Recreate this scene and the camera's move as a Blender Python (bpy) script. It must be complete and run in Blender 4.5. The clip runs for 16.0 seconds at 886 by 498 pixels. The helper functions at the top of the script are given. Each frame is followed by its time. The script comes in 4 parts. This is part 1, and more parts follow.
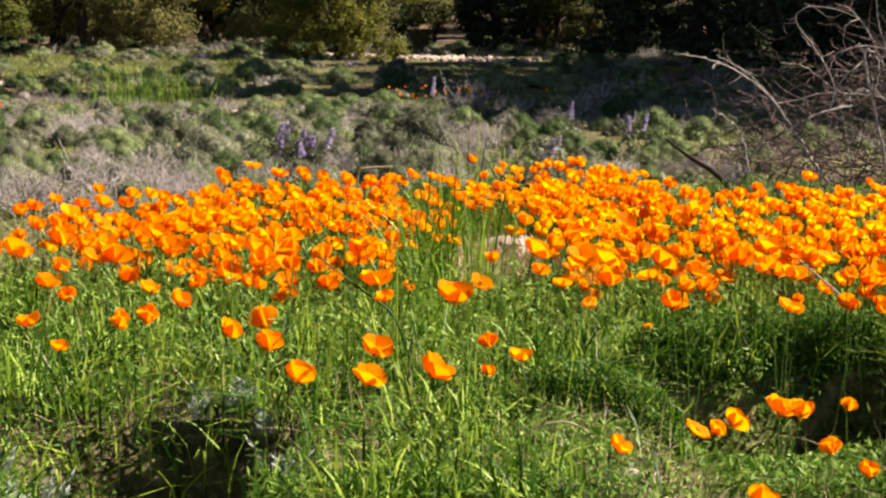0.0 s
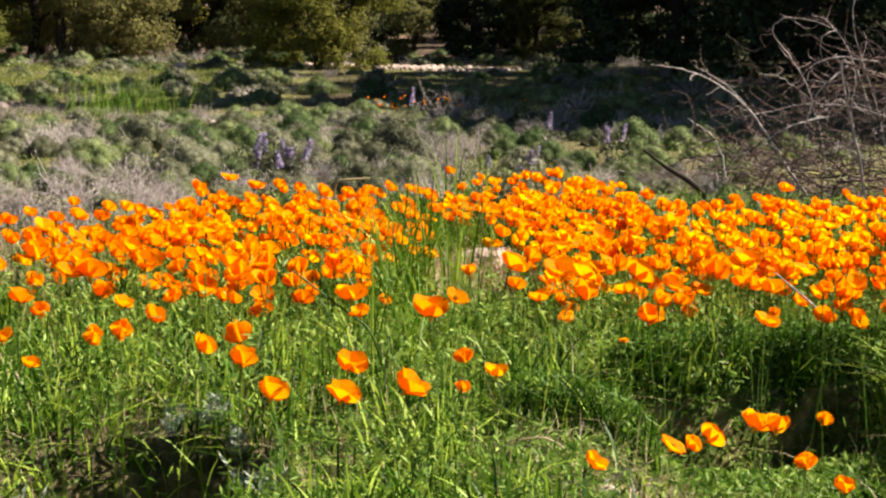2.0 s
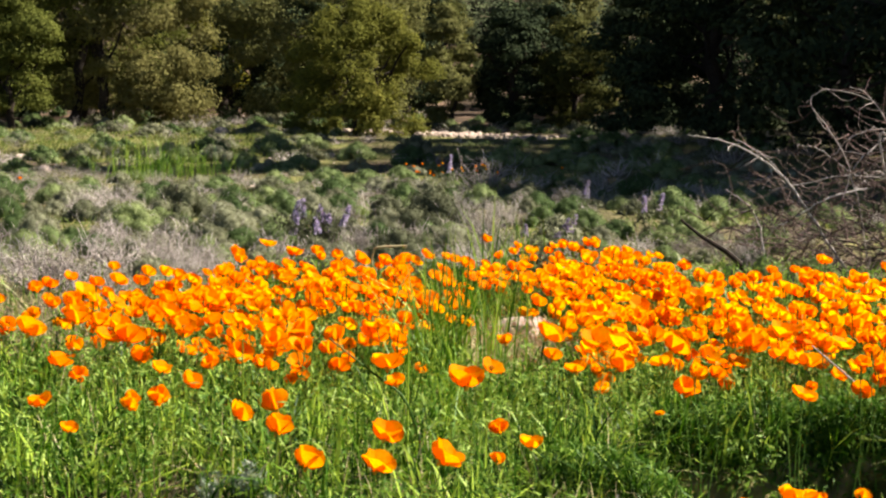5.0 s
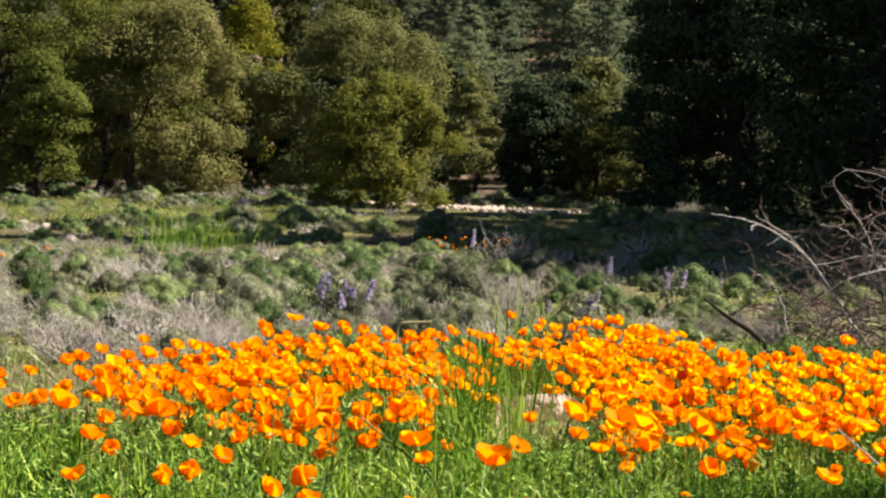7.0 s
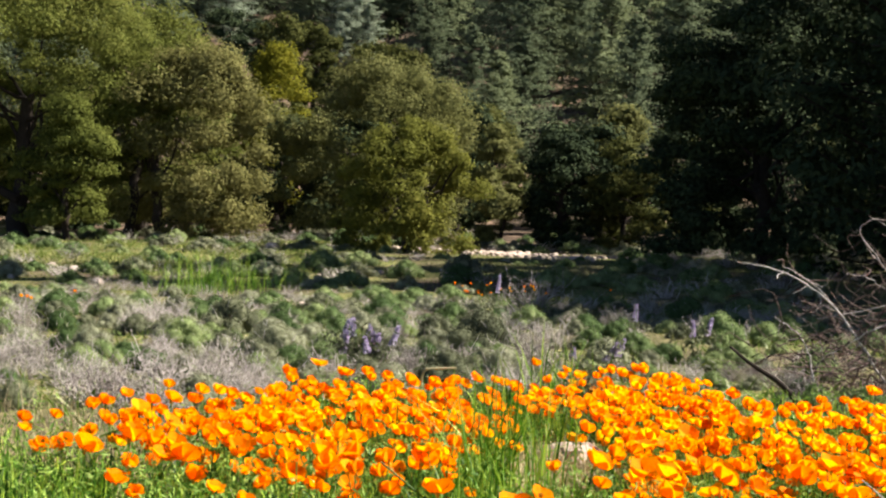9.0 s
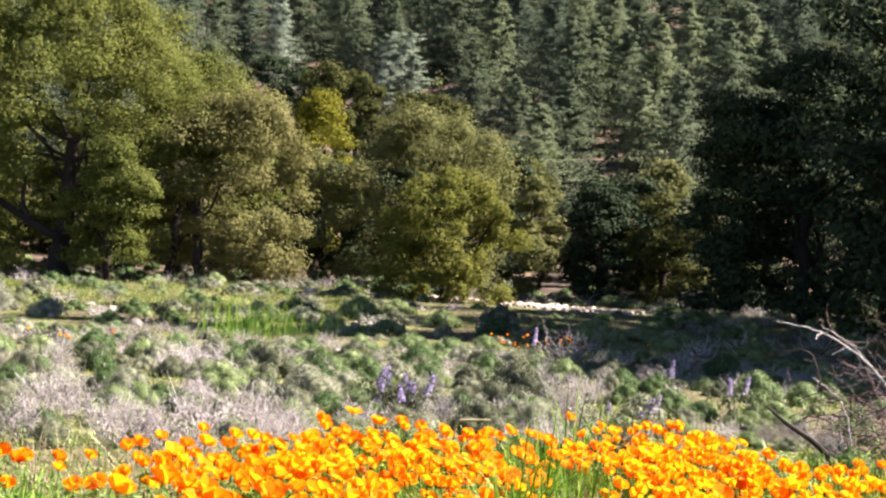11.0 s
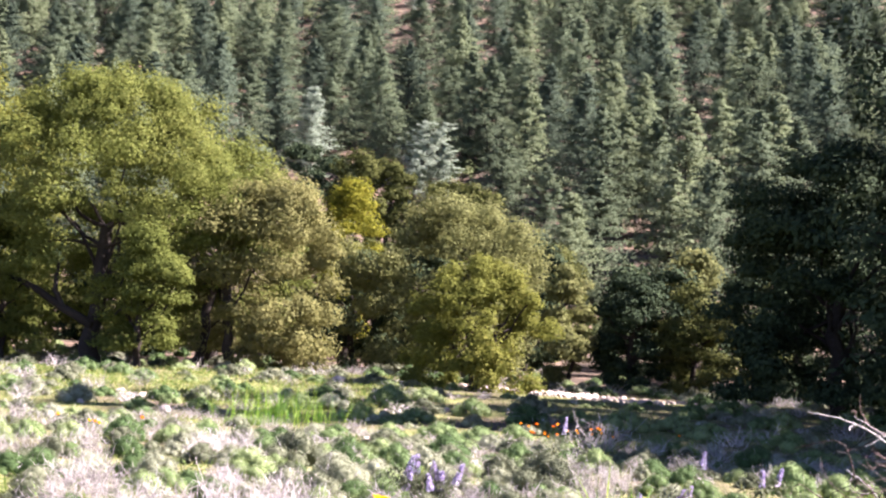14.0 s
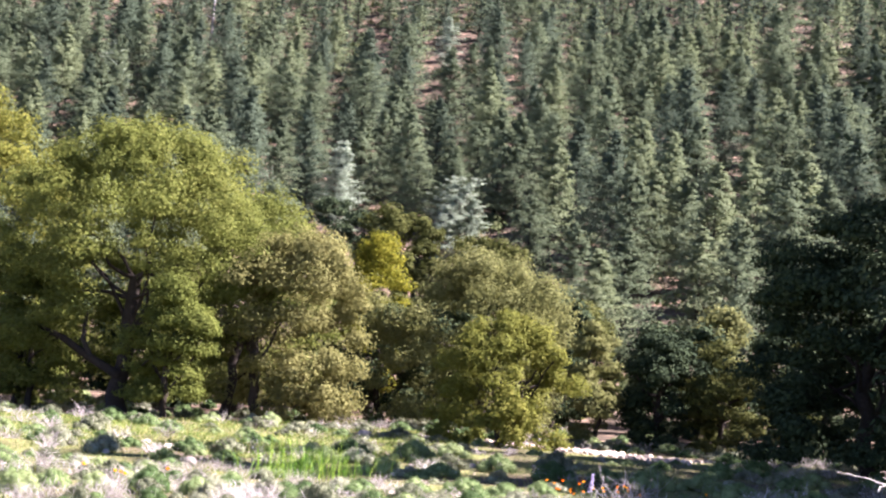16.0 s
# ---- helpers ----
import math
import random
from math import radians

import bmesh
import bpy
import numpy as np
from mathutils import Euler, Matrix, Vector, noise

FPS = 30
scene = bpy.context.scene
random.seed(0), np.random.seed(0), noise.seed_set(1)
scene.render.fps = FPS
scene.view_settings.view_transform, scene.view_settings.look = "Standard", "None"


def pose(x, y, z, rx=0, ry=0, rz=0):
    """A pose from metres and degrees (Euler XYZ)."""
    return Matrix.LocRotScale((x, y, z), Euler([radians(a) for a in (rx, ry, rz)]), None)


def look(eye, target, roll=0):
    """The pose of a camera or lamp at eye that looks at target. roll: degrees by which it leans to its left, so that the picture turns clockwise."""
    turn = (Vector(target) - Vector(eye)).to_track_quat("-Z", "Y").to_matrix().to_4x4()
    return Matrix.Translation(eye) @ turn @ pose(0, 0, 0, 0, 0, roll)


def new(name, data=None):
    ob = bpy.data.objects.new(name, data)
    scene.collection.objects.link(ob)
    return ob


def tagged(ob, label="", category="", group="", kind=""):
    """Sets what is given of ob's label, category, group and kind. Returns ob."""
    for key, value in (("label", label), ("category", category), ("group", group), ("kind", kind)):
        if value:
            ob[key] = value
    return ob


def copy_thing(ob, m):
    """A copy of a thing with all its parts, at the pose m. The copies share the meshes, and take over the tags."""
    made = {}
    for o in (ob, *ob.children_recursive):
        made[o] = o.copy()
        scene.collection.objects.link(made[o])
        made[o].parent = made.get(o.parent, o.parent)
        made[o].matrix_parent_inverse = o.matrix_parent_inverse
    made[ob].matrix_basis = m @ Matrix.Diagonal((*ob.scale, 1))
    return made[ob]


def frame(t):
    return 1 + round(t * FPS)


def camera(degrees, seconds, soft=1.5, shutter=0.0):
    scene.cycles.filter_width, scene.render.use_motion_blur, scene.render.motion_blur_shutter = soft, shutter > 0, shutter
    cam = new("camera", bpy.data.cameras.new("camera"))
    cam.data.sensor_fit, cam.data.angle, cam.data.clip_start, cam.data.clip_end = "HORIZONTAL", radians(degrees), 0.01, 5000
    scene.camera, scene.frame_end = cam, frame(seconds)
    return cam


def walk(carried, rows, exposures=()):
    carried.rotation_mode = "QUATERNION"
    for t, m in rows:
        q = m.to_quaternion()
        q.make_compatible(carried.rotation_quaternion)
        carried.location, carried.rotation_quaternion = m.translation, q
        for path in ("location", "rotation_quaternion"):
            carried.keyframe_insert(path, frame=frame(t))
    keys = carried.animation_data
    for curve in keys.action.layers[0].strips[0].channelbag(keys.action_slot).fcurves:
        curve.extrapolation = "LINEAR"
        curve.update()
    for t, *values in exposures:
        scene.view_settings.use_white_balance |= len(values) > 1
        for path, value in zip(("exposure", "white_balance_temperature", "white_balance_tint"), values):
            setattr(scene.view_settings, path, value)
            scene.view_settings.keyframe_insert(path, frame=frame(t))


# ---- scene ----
cam = camera(34.7, 16.0, soft=2.3)
EXPOSURES = [(0, 1.48, 7100, 16), (5, 1.6, 7050, 11), (9, 1.72, 6700, 9), (12, 2.67, 6250, 25), (16, 2.96, 6000, 29)]
PATH = [
    (0, (-0.004, 0.445, 0.684), (-0.011, 2.427, 0.414), 0.3),
    (0.5, (-0.003, 0.438, 0.689), (-0.013, 2.422, 0.435), 0.3),
    (1, (0.0, 0.453, 0.689), (-0.008, 2.436, 0.431), 0.2),
    (1.5, (0.0, 0.45, 0.693), (0.004, 2.433, 0.434), 0.5),
    (2, (0.005, 0.456, 0.693), (0.026, 2.439, 0.436), 0.3),
    (2.5, (0.006, 0.457, 0.695), (0.031, 2.441, 0.444), 0.1),
    (3, (0.005, 0.453, 0.695), (0.023, 2.439, 0.458), 0.1),
    (3.5, (0.003, 0.452, 0.697), (0.011, 2.44, 0.474), 0.5),
    (4, (0.001, 0.444, 0.699), (-0.001, 2.433, 0.492), 0.8),
    (4.5, (0.002, 0.446, 0.7), (-0.011, 2.437, 0.516), 1.0),
    (5, (0.004, 0.444, 0.702), (-0.027, 2.437, 0.537), 0.8),
    (5.2, (0.005, 0.442, 0.703), (-0.035, 2.436, 0.563), 0.7),
    (7.5, (-0.013, 0.39, 0.721), (-0.08, 2.388, 0.666), 1.5),
    (8, (-0.009, 0.391, 0.721), (-0.084, 2.389, 0.682), 1.5),
    (8.5, (-0.007, 0.388, 0.724), (-0.093, 2.386, 0.703), 1.7),
    (9, (-0.008, 0.383, 0.725), (-0.109, 2.38, 0.724), 1.8),
    (11.5, (-0.006, 0.369, 0.729), (-0.17, 2.361, 0.819), 3.5),
    (12, (-0.006, 0.361, 0.729), (-0.174, 2.351, 0.845), 3.4),
    (12.5, (-0.005, 0.363, 0.728), (-0.182, 2.351, 0.861), 3.5),
    (13, (-0.006, 0.359, 0.732), (-0.194, 2.345, 0.882), 3.7),
    (13.5, (-0.005, 0.35, 0.734), (-0.2, 2.333, 0.902), 3.7),
    (14, (-0.004, 0.37, 0.725), (-0.211, 2.35, 0.913), 3.8),
    (14.5, (-0.003, 0.388, 0.728), (-0.222, 2.366, 0.933), 4.1),
    (15, (-0.007, 0.346, 0.724), (-0.234, 2.32, 0.952), 4.3),
    (15.5, (-0.004, 0.358, 0.721), (-0.243, 2.328, 0.971), 4.8),
    (16, (-0.004, 0.355, 0.719), (-0.254, 2.322, 0.981), 4.6),
]
walk(cam, [(t, look(eye, target, roll)) for t, eye, target, roll in PATH], EXPOSURES)

# ---- world, sun ----
SUN_AZ, SUN_EL = 77.0, 44.0  # degrees clockwise from +y, and above the horizon
to_sun = Vector((math.sin(radians(SUN_AZ)) * math.cos(radians(SUN_EL)), math.cos(radians(SUN_AZ)) * math.cos(radians(SUN_EL)), math.sin(radians(SUN_EL))))
world = bpy.data.worlds.new("world")
scene.world = world
world.use_nodes = True
wn = world.node_tree.nodes
sky = wn.new("ShaderNodeTexSky")
sky.sky_type, sky.sun_disc = "NISHITA", False
sky.altitude, sky.air_density, sky.dust_density = 1600, 0.45, 0.1
sky.sun_elevation, sky.sun_rotation = radians(SUN_EL), radians(SUN_AZ)
world.node_tree.links.new(sky.outputs[0], wn["Background"].inputs[0])
wn["Background"].inputs[1].default_value = 0.05
sun_data = bpy.data.lights.new("sun", "SUN")
sun_data.energy, sun_data.angle, sun_data.color = 5.0, radians(0.55), (1.0, 0.95, 0.87)
sun = new("sun", sun_data)
sun.matrix_world = look(to_sun * 50, (0, 0, 0))


# ---- materials ----
def material(name, tones, rough=0.8, grain=12.0, patch=1.5, bump=0.3, through_light=0.0, vary=0.25, gloss=0.3, island=True, relief=0.02, apart=1.0):
    """A surface whose colour runs through the tones by fine grain, patches, and from piece to piece; through_light lets sun through leaves."""
    m = bpy.data.materials.new(name)
    m.use_nodes = True
    nt = m.node_tree
    n, link = nt.nodes, nt.links.new
    bsdf, out = n["Principled BSDF"], n["Material Output"]
    geo, tex = n.new("ShaderNodeNewGeometry"), n.new("ShaderNodeTexCoord")
    fine, wide = n.new("ShaderNodeTexNoise"), n.new("ShaderNodeTexNoise")
    fine.inputs["Scale"].default_value, wide.inputs["Scale"].default_value = grain, patch
    fine.inputs["Detail"].default_value, wide.inputs["Detail"].default_value = 4, 3
    for node in (fine, wide):
        link(tex.outputs["Object"], node.inputs["Vector"])
    info = n.new("ShaderNodeObjectInfo")

    def sums(a, b, op="ADD"):
        node = n.new("ShaderNodeMath")
        node.operation = op
        for socket, value in zip(node.inputs, (a, b)):
            if isinstance(value, (int, float)):
                socket.default_value = value
            else:
                link(value, socket)
        return node.outputs[0]

    level = sums(sums(fine.outputs[0], 0.5), sums(wide.outputs[0], 0.5), "ADD")
    level = sums(level, 0.5, "MULTIPLY")
    level = sums(level, 0.5, "SUBTRACT")
    if island:
        level = sums(level, sums(sums(geo.outputs["Random Per Island"], 0.5, "SUBTRACT"), vary * 2, "MULTIPLY"))
    level = sums(level, sums(sums(info.outputs["Random"], 0.5, "SUBTRACT"), vary * apart, "MULTIPLY"))
    ramp = n.new("ShaderNodeValToRGB")
    while len(ramp.color_ramp.elements) < len(tones):
        ramp.color_ramp.elements.new(0.5)
    for k, tone in enumerate(tones):
        e = ramp.color_ramp.elements[k]
        e.position, e.color = 0.15 + 0.7 * k / max(1, len(tones) - 1), (*tone, 1)
    link(level, ramp.inputs[0])
    link(ramp.outputs[0], bsdf.inputs["Base Color"])
    bsdf.inputs["Roughness"].default_value = rough
    bsdf.inputs["Specular IOR Level"].default_value = gloss
    if bump:
        b = n.new("ShaderNodeBump")
        b.inputs["Strength"].default_value, b.inputs["Distance"].default_value = bump, relief
        link(fine.outputs[0], b.inputs["Height"])
        link(b.outputs[0], bsdf.inputs["Normal"])
    if through_light:
        tr, mix = n.new("ShaderNodeBsdfTranslucent"), n.new("ShaderNodeMixShader")
        link(ramp.outputs[0], tr.inputs[0])
        mix.inputs[0].default_value = through_light
        link(bsdf.outputs[0], mix.inputs[1])
        link(tr.outputs[0], mix.inputs[2])
        link(mix.outputs[0], out.inputs[0])
    return m


PETAL = material("poppy_petal", [(0.90, 0.175, 0.0008), (0.95, 0.285, 0.0015), (0.97, 0.49, 0.004)], 0.7, 60, 8, 0.05, 0.58, 0.35, 0.06)
STEM = material("poppy_stem", [(0.06, 0.14, 0.02), (0.14, 0.25, 0.04)], 0.6, 30, 4, 0, 0.2, 0.25, 0.15)
GRASS = material("grass_blade", [(0.012, 0.048, 0.002), (0.066, 0.172, 0.005), (0.34, 0.47, 0.055)], 0.5, 6, 1.3, 0, 0.3, 0.55, 0.25)
FIELD_GRASS = material("field_grass", [(0.06, 0.11, 0.015), (0.12, 0.17, 0.03), (0.22, 0.22, 0.07)], 0.5, 6, 0.5, 0, 0.35, 0.3, 0.3)
LAWN = material("sunny_grass", [(0.08, 0.13, 0.022), (0.16, 0.2, 0.045), (0.34, 0.32, 0.125)], 0.7, 4, 0.4, 0, 0.35, 0.4, 0.1)
STRAW = material("straw_blade", [(0.34, 0.28, 0.14), (0.5, 0.43, 0.26)], 0.6, 10, 2, 0, 0.2, 0.3)
FERN = material("feathery_leaf", [(0.035, 0.1, 0.008), (0.105, 0.215, 0.024), (0.28, 0.4, 0.082)], 0.6, 20, 2, 0, 0.3, 0.35, 0.2)
SILVER = material("silvery_leaf", [(0.26, 0.31, 0.24), (0.44, 0.5, 0.4)], 0.7, 20, 3, 0, 0.2)
SAGE = material("sage_leaf", [(0.085, 0.093, 0.052), (0.165, 0.172, 0.1), (0.28, 0.285, 0.185)], 0.8, 14, 2.5, 0, 0.2, 0.2, 0.1, apart=4.0)
SHRUB = material("green_shrub_leaf", [(0.06, 0.098, 0.032), (0.13, 0.182, 0.066), (0.235, 0.28, 0.115)], 0.8, 14, 3, 0, 0.25, 0.2, 0.1, apart=4.0)
TWIG = material("dry_twig", [(0.19, 0.155, 0.145), (0.36, 0.315, 0.295), (0.57, 0.51, 0.475)], 0.85, 20, 4, 0.2, 0, 0.3)
DEAD = material("dead_branch", [(0.17, 0.13, 0.12), (0.36, 0.31, 0.29), (0.62, 0.57, 0.53)], 0.8, 25, 3, 0.4, 0, 0.2)
# brown twigs, darkened in colour to stand for shaded gaps in the tangle
SHADED_DEAD_TWIG = material("shaded_dead_twig", [(0.02, 0.011, 0.009), (0.055, 0.03, 0.025), (0.17, 0.11, 0.095)], 0.8, 25, 3, 0.2, 0, 0.6)
BARK = material("bark", [(0.014, 0.011, 0.009), (0.034, 0.026, 0.021), (0.065, 0.052, 0.042)], 0.95, 14, 2, 0.8, 0, 0.1, 0.1)
OAK = material("oak_leaf", [(0.054, 0.068, 0.015), (0.118, 0.135, 0.03), (0.21, 0.208, 0.055)], 0.8, 3, 0.35, 0, 0.42, 0.12, 0.05)
OAK_PALE = material("oak_leaf_pale", [(0.11, 0.108, 0.036), (0.195, 0.184, 0.066), (0.29, 0.265, 0.11)], 0.8, 3, 0.35, 0, 0.42, 0.12, 0.05)
OAK_FRESH = material("oak_leaf_fresh", [(0.075, 0.085, 0.016), (0.145, 0.15, 0.03), (0.25, 0.225, 0.05)], 0.8, 3, 0.35, 0, 0.42, 0.12, 0.05)
OAK_GREY = material("oak_leaf_grey", [(0.08, 0.086, 0.028), (0.155, 0.158, 0.056), (0.235, 0.228, 0.09)], 0.8, 3, 0.35, 0, 0.42, 0.12, 0.05)
OAK_YOUNG = material("oak_leaf_young", [(0.09, 0.098, 0.01), (0.165, 0.16, 0.016), (0.27, 0.235, 0.03)], 0.8, 3, 0.35, 0, 0.42, 0.12, 0.05)
# the oak colour scaled darker, for deep green crowns and thicket shade
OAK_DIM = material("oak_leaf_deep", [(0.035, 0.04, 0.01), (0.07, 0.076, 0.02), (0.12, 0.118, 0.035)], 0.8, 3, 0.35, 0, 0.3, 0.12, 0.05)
# dark green leaves, darkened further to stand for backlit and shaded crowns
DARK_SHADED_LEAF = material("dark_shaded_leaf", [(0.016, 0.025, 0.013), (0.032, 0.046, 0.021), (0.06, 0.077, 0.034)], 0.9, 3, 0.4, 0, 0.12, 0.25, 0.05)
# needle greens toned greyer and bluer, so the colour carries the hill's haze
PINE = material("pine_needles", [(0.081, 0.103, 0.057), (0.111, 0.136, 0.077), (0.145, 0.175, 0.098)], 0.9, 2.0, 0.4, 0, 0.42, 0.06, 0.04, apart=5.0)
PINE_DEEP = material("deep_pine_needles", [(0.058, 0.076, 0.048), (0.079, 0.103, 0.066), (0.104, 0.132, 0.083)], 0.9, 2.0, 0.4, 0, 0.42, 0.06, 0.04, apart=5.0)
PINE_LIGHT = material("light_pine_needles", [(0.126, 0.151, 0.079), (0.161, 0.188, 0.098), (0.200, 0.229, 0.124)], 0.9, 2.0, 0.4, 0, 0.42, 0.06, 0.04, apart=5.0)
PINE_PALE = material("grey_pine_needles", [(0.175, 0.21, 0.15), (0.245, 0.285, 0.205), (0.315, 0.355, 0.26)], 0.9, 2.0, 0.4, 0, 0.42, 0.06, 0.04, apart=5.0)
BRUSH = material("chaparral_leaf", [(0.035, 0.047, 0.018), (0.07, 0.085, 0.032), (0.12, 0.132, 0.06)], 0.85, 1.5, 0.2, 0, 0.3, 0.25, 0.05)
ROCK = material("pale_rock", [(0.24, 0.18, 0.145), (0.42, 0.335, 0.28), (0.62, 0.53, 0.46)], 0.9, 9, 2, 0.8, 0, 0.15, 0.2, island=False)
LUPINE = material("lupine_floret", [(0.34, 0.26, 0.42), (0.47, 0.39, 0.56), (0.6, 0.54, 0.68)], 0.7, 30, 6, 0, 0.3, 0.3)


def ground_material():
    m = bpy.data.materials.new("soil")
    m.use_nodes = True
    nt = m.node_tree
    n, link = nt.nodes, nt.links.new
    bsdf = n["Principled BSDF"]
    tex = n.new("ShaderNodeTexCoord")

    def noise_node(scale, detail=5):
        node = n.new("ShaderNodeTexNoise")
        node.inputs["Scale"].default_value, node.inputs["Detail"].default_value = scale, detail
        link(tex.outputs["Object"], node.inputs["Vector"])
        return node

    def ramp(source, stops):
        node = n.new("ShaderNodeValToRGB")
        while len(node.color_ramp.elements) < len(stops):
            node.color_ramp.elements.new(0.5)
        for e, (at, tone) in zip(node.color_ramp.elements, stops):
            e.position, e.color = at, (*tone, 1)
        link(source, node.inputs[0])
        return node.outputs[0]

    def mix(factor, a, b):
        node = n.new("ShaderNodeMix")
        node.data_type = "RGBA"
        link(factor, node.inputs[0])
        link(a, node.inputs[6])
        link(b, node.inputs[7])
        return node.outputs[2]

    litter = noise_node(35, 8)
    patches = noise_node(0.35, 4)
    soil = ramp(litter.outputs[0], [(0.34, (0.022, 0.016, 0.011)), (0.5, (0.062, 0.045, 0.03)), (0.68, (0.24, 0.18, 0.125))])
    green = ramp(noise_node(14, 9).outputs[0], [(0.34, (0.04, 0.055, 0.012)), (0.52, (0.11, 0.12, 0.034)), (0.68, (0.33, 0.27, 0.13))])
    meadow = mix(ramp(patches.outputs[0], [(0.36, (0, 0, 0)), (0.56, (1, 1, 1))]), soil, green)
    hill = ramp(noise_node(0.8, 8).outputs[0], [(0.3, (0.03, 0.024, 0.016)), (0.5, (0.075, 0.053, 0.036)), (0.72, (0.25, 0.16, 0.11))])
    place = n.new("ShaderNodeSeparateXYZ")
    link(tex.outputs["Object"], place.inputs[0])
    span = n.new("ShaderNodeMapRange")
    span.inputs[1].default_value, span.inputs[2].default_value = 40.5, 43.5
    link(place.outputs[1], span.inputs[0])
    link(mix(span.outputs[0], meadow, hill), bsdf.inputs["Base Color"])
    bsdf.inputs["Roughness"].default_value = 0.95
    bsdf.inputs["Specular IOR Level"].default_value = 0.1
    b = n.new("ShaderNodeBump")
    b.inputs["Strength"].default_value, b.inputs["Distance"].default_value = 0.8, 0.03
    link(litter.outputs[0], b.inputs["Height"])
    link(b.outputs[0], bsdf.inputs["Normal"])
    return m


# ---- mesh helpers ----
def mesh(name, v, f, mat):
    """A mesh from arrays of corners and of four-cornered faces."""
    v, f = np.asarray(v, np.float32).reshape(-1, 3), np.asarray(f, np.int32).reshape(-1, 4)
    me = bpy.data.meshes.new(name)
    me.vertices.add(len(v))
    me.vertices.foreach_set("co", v.ravel())
    me.loops.add(f.size)
    me.loops.foreach_set("vertex_index", f.ravel())
    me.polygons.add(len(f))
    me.polygons.foreach_set("loop_start", np.arange(0, f.size, 4, dtype=np.int32))
    me.update(calc_edges=True)
    me.materials.append(mat)
    return me


def smooth(me):
    me.polygons.foreach_set("use_smooth", np.ones(len(me.polygons), bool))
    me.update()
    return me


def joined(pieces):
    vs, fs, k = [], [], 0
    for v, f in pieces:
        v, f = np.asarray(v, float).reshape(-1, 3), np.asarray(f, int).reshape(-1, 4)
        vs.append(v)
        fs.append(f + k)
        k += len(v)
    return np.concatenate(vs), np.concatenate(fs)


def unit(a):
    return a / np.maximum(np.linalg.norm(a, axis=-1, keepdims=True), 1e-9)


def tube(points, radii, sides=6):
    """A tapering round limb along points."""
    p, r = np.asarray(points, float), np.asarray(radii, float)
    d = unit(np.gradient(p, axis=0))
    side = unit(np.cross(d, [0.31, 0.87, 0.12]))
    other = np.cross(d, side)
    a = np.linspace(0, 2 * np.pi, sides, endpoint=False)
    ring = side[:, None] * np.cos(a)[None, :, None] + other[:, None] * np.sin(a)[None, :, None]
    v = (p[:, None] + ring * r[:, None, None]).reshape(-1, 3)
    i, k = np.meshgrid(np.arange(len(p) - 1), np.arange(sides), indexing="ij")
    a0, a1 = i * sides + k, i * sides + (k + 1) % sides
    f = np.stack([a0, a1, a1 + sides, a0 + sides], -1).reshape(-1, 4)
    return v, f


def leaves(centres, axes, length, width, rng, fold=0.18, facing=None):
    """Small leaf-shaped faces at the centres, each along its axis."""
    c, a = np.asarray(centres, float), unit(np.asarray(axes, float))
    n = len(c)
    b = unit(np.cross(a, rng.normal(size=(n, 3)) if facing is None else facing))
    up = np.cross(a, b)
    length = (np.asarray(length) * rng.uniform(0.7, 1.3, n))[:, None]
    width = (np.asarray(width) * rng.uniform(0.7, 1.3, n))[:, None]
    v = np.stack([c - a * length / 2, c + b * width / 2 + up * width * fold, c + a * length / 2, c - b * width / 2 + up * width * fold], 1)
    return v.reshape(-1, 3), np.arange(4 * n).reshape(-1, 4)


def blades(xy, z, height, width, rng, lean=0.35):
    """Grass blades: three faces each, arching over."""
    n = len(xy)
    turn, face = rng.uniform(0, 2 * np.pi, n), rng.uniform(0, 2 * np.pi, n)
    bow = np.clip(np.abs(rng.normal(0, lean, n)), 0, 1.3)
    away = np.stack([np.cos(turn), np.sin(turn), 0 * turn], 1)
    side = np.stack([np.cos(face), np.sin(face), 0 * face], 1) * (width / 2)[:, None]
    base = np.column_stack([xy, z])
    rows = []
    for t, w in ((0, 0.8), (0.4, 1.0), (0.75, 0.75), (1.0, 0.06)):
        p = base + away * (height * bow * t**2)[:, None] + np.array([0, 0, 1.0]) * (height * (t - 0.42 * bow * t**2.2))[:, None]
        rows += [p - side * w, p + side * w]
    v = np.stack(rows, 1).reshape(-1, 3)
    k = 8 * np.arange(n)[:, None]
    f = np.concatenate([k + [0, 1, 3, 2], k + [2, 3, 5, 4], k + [4, 5, 7, 6]], 1).reshape(-1, 4)
    return v, f


def link_part(name, me, parent, label="", kind=""):
    ob = new(name, me)
    ob.parent = parent
    return tagged(ob, label, "", "", kind)


def root(name, label, category, group=""):
    return tagged(new(name), label, category, group)


# ---- the ground ----
PROFILE_Y = [-400, 0, 20, 38, 45, 60, 80, 110, 150, 200, 300, 450, 700]
PROFILE_Z = [0, 0, 0.0, 0.6, 0.8, 1.6, 5.0, 13, 28, 52, 106, 180, 230]


def rise(v, soft):
    """A step from 0 to 1."""
    return 1 / (1 + np.exp(-np.clip(v / soft, -30, 30)))


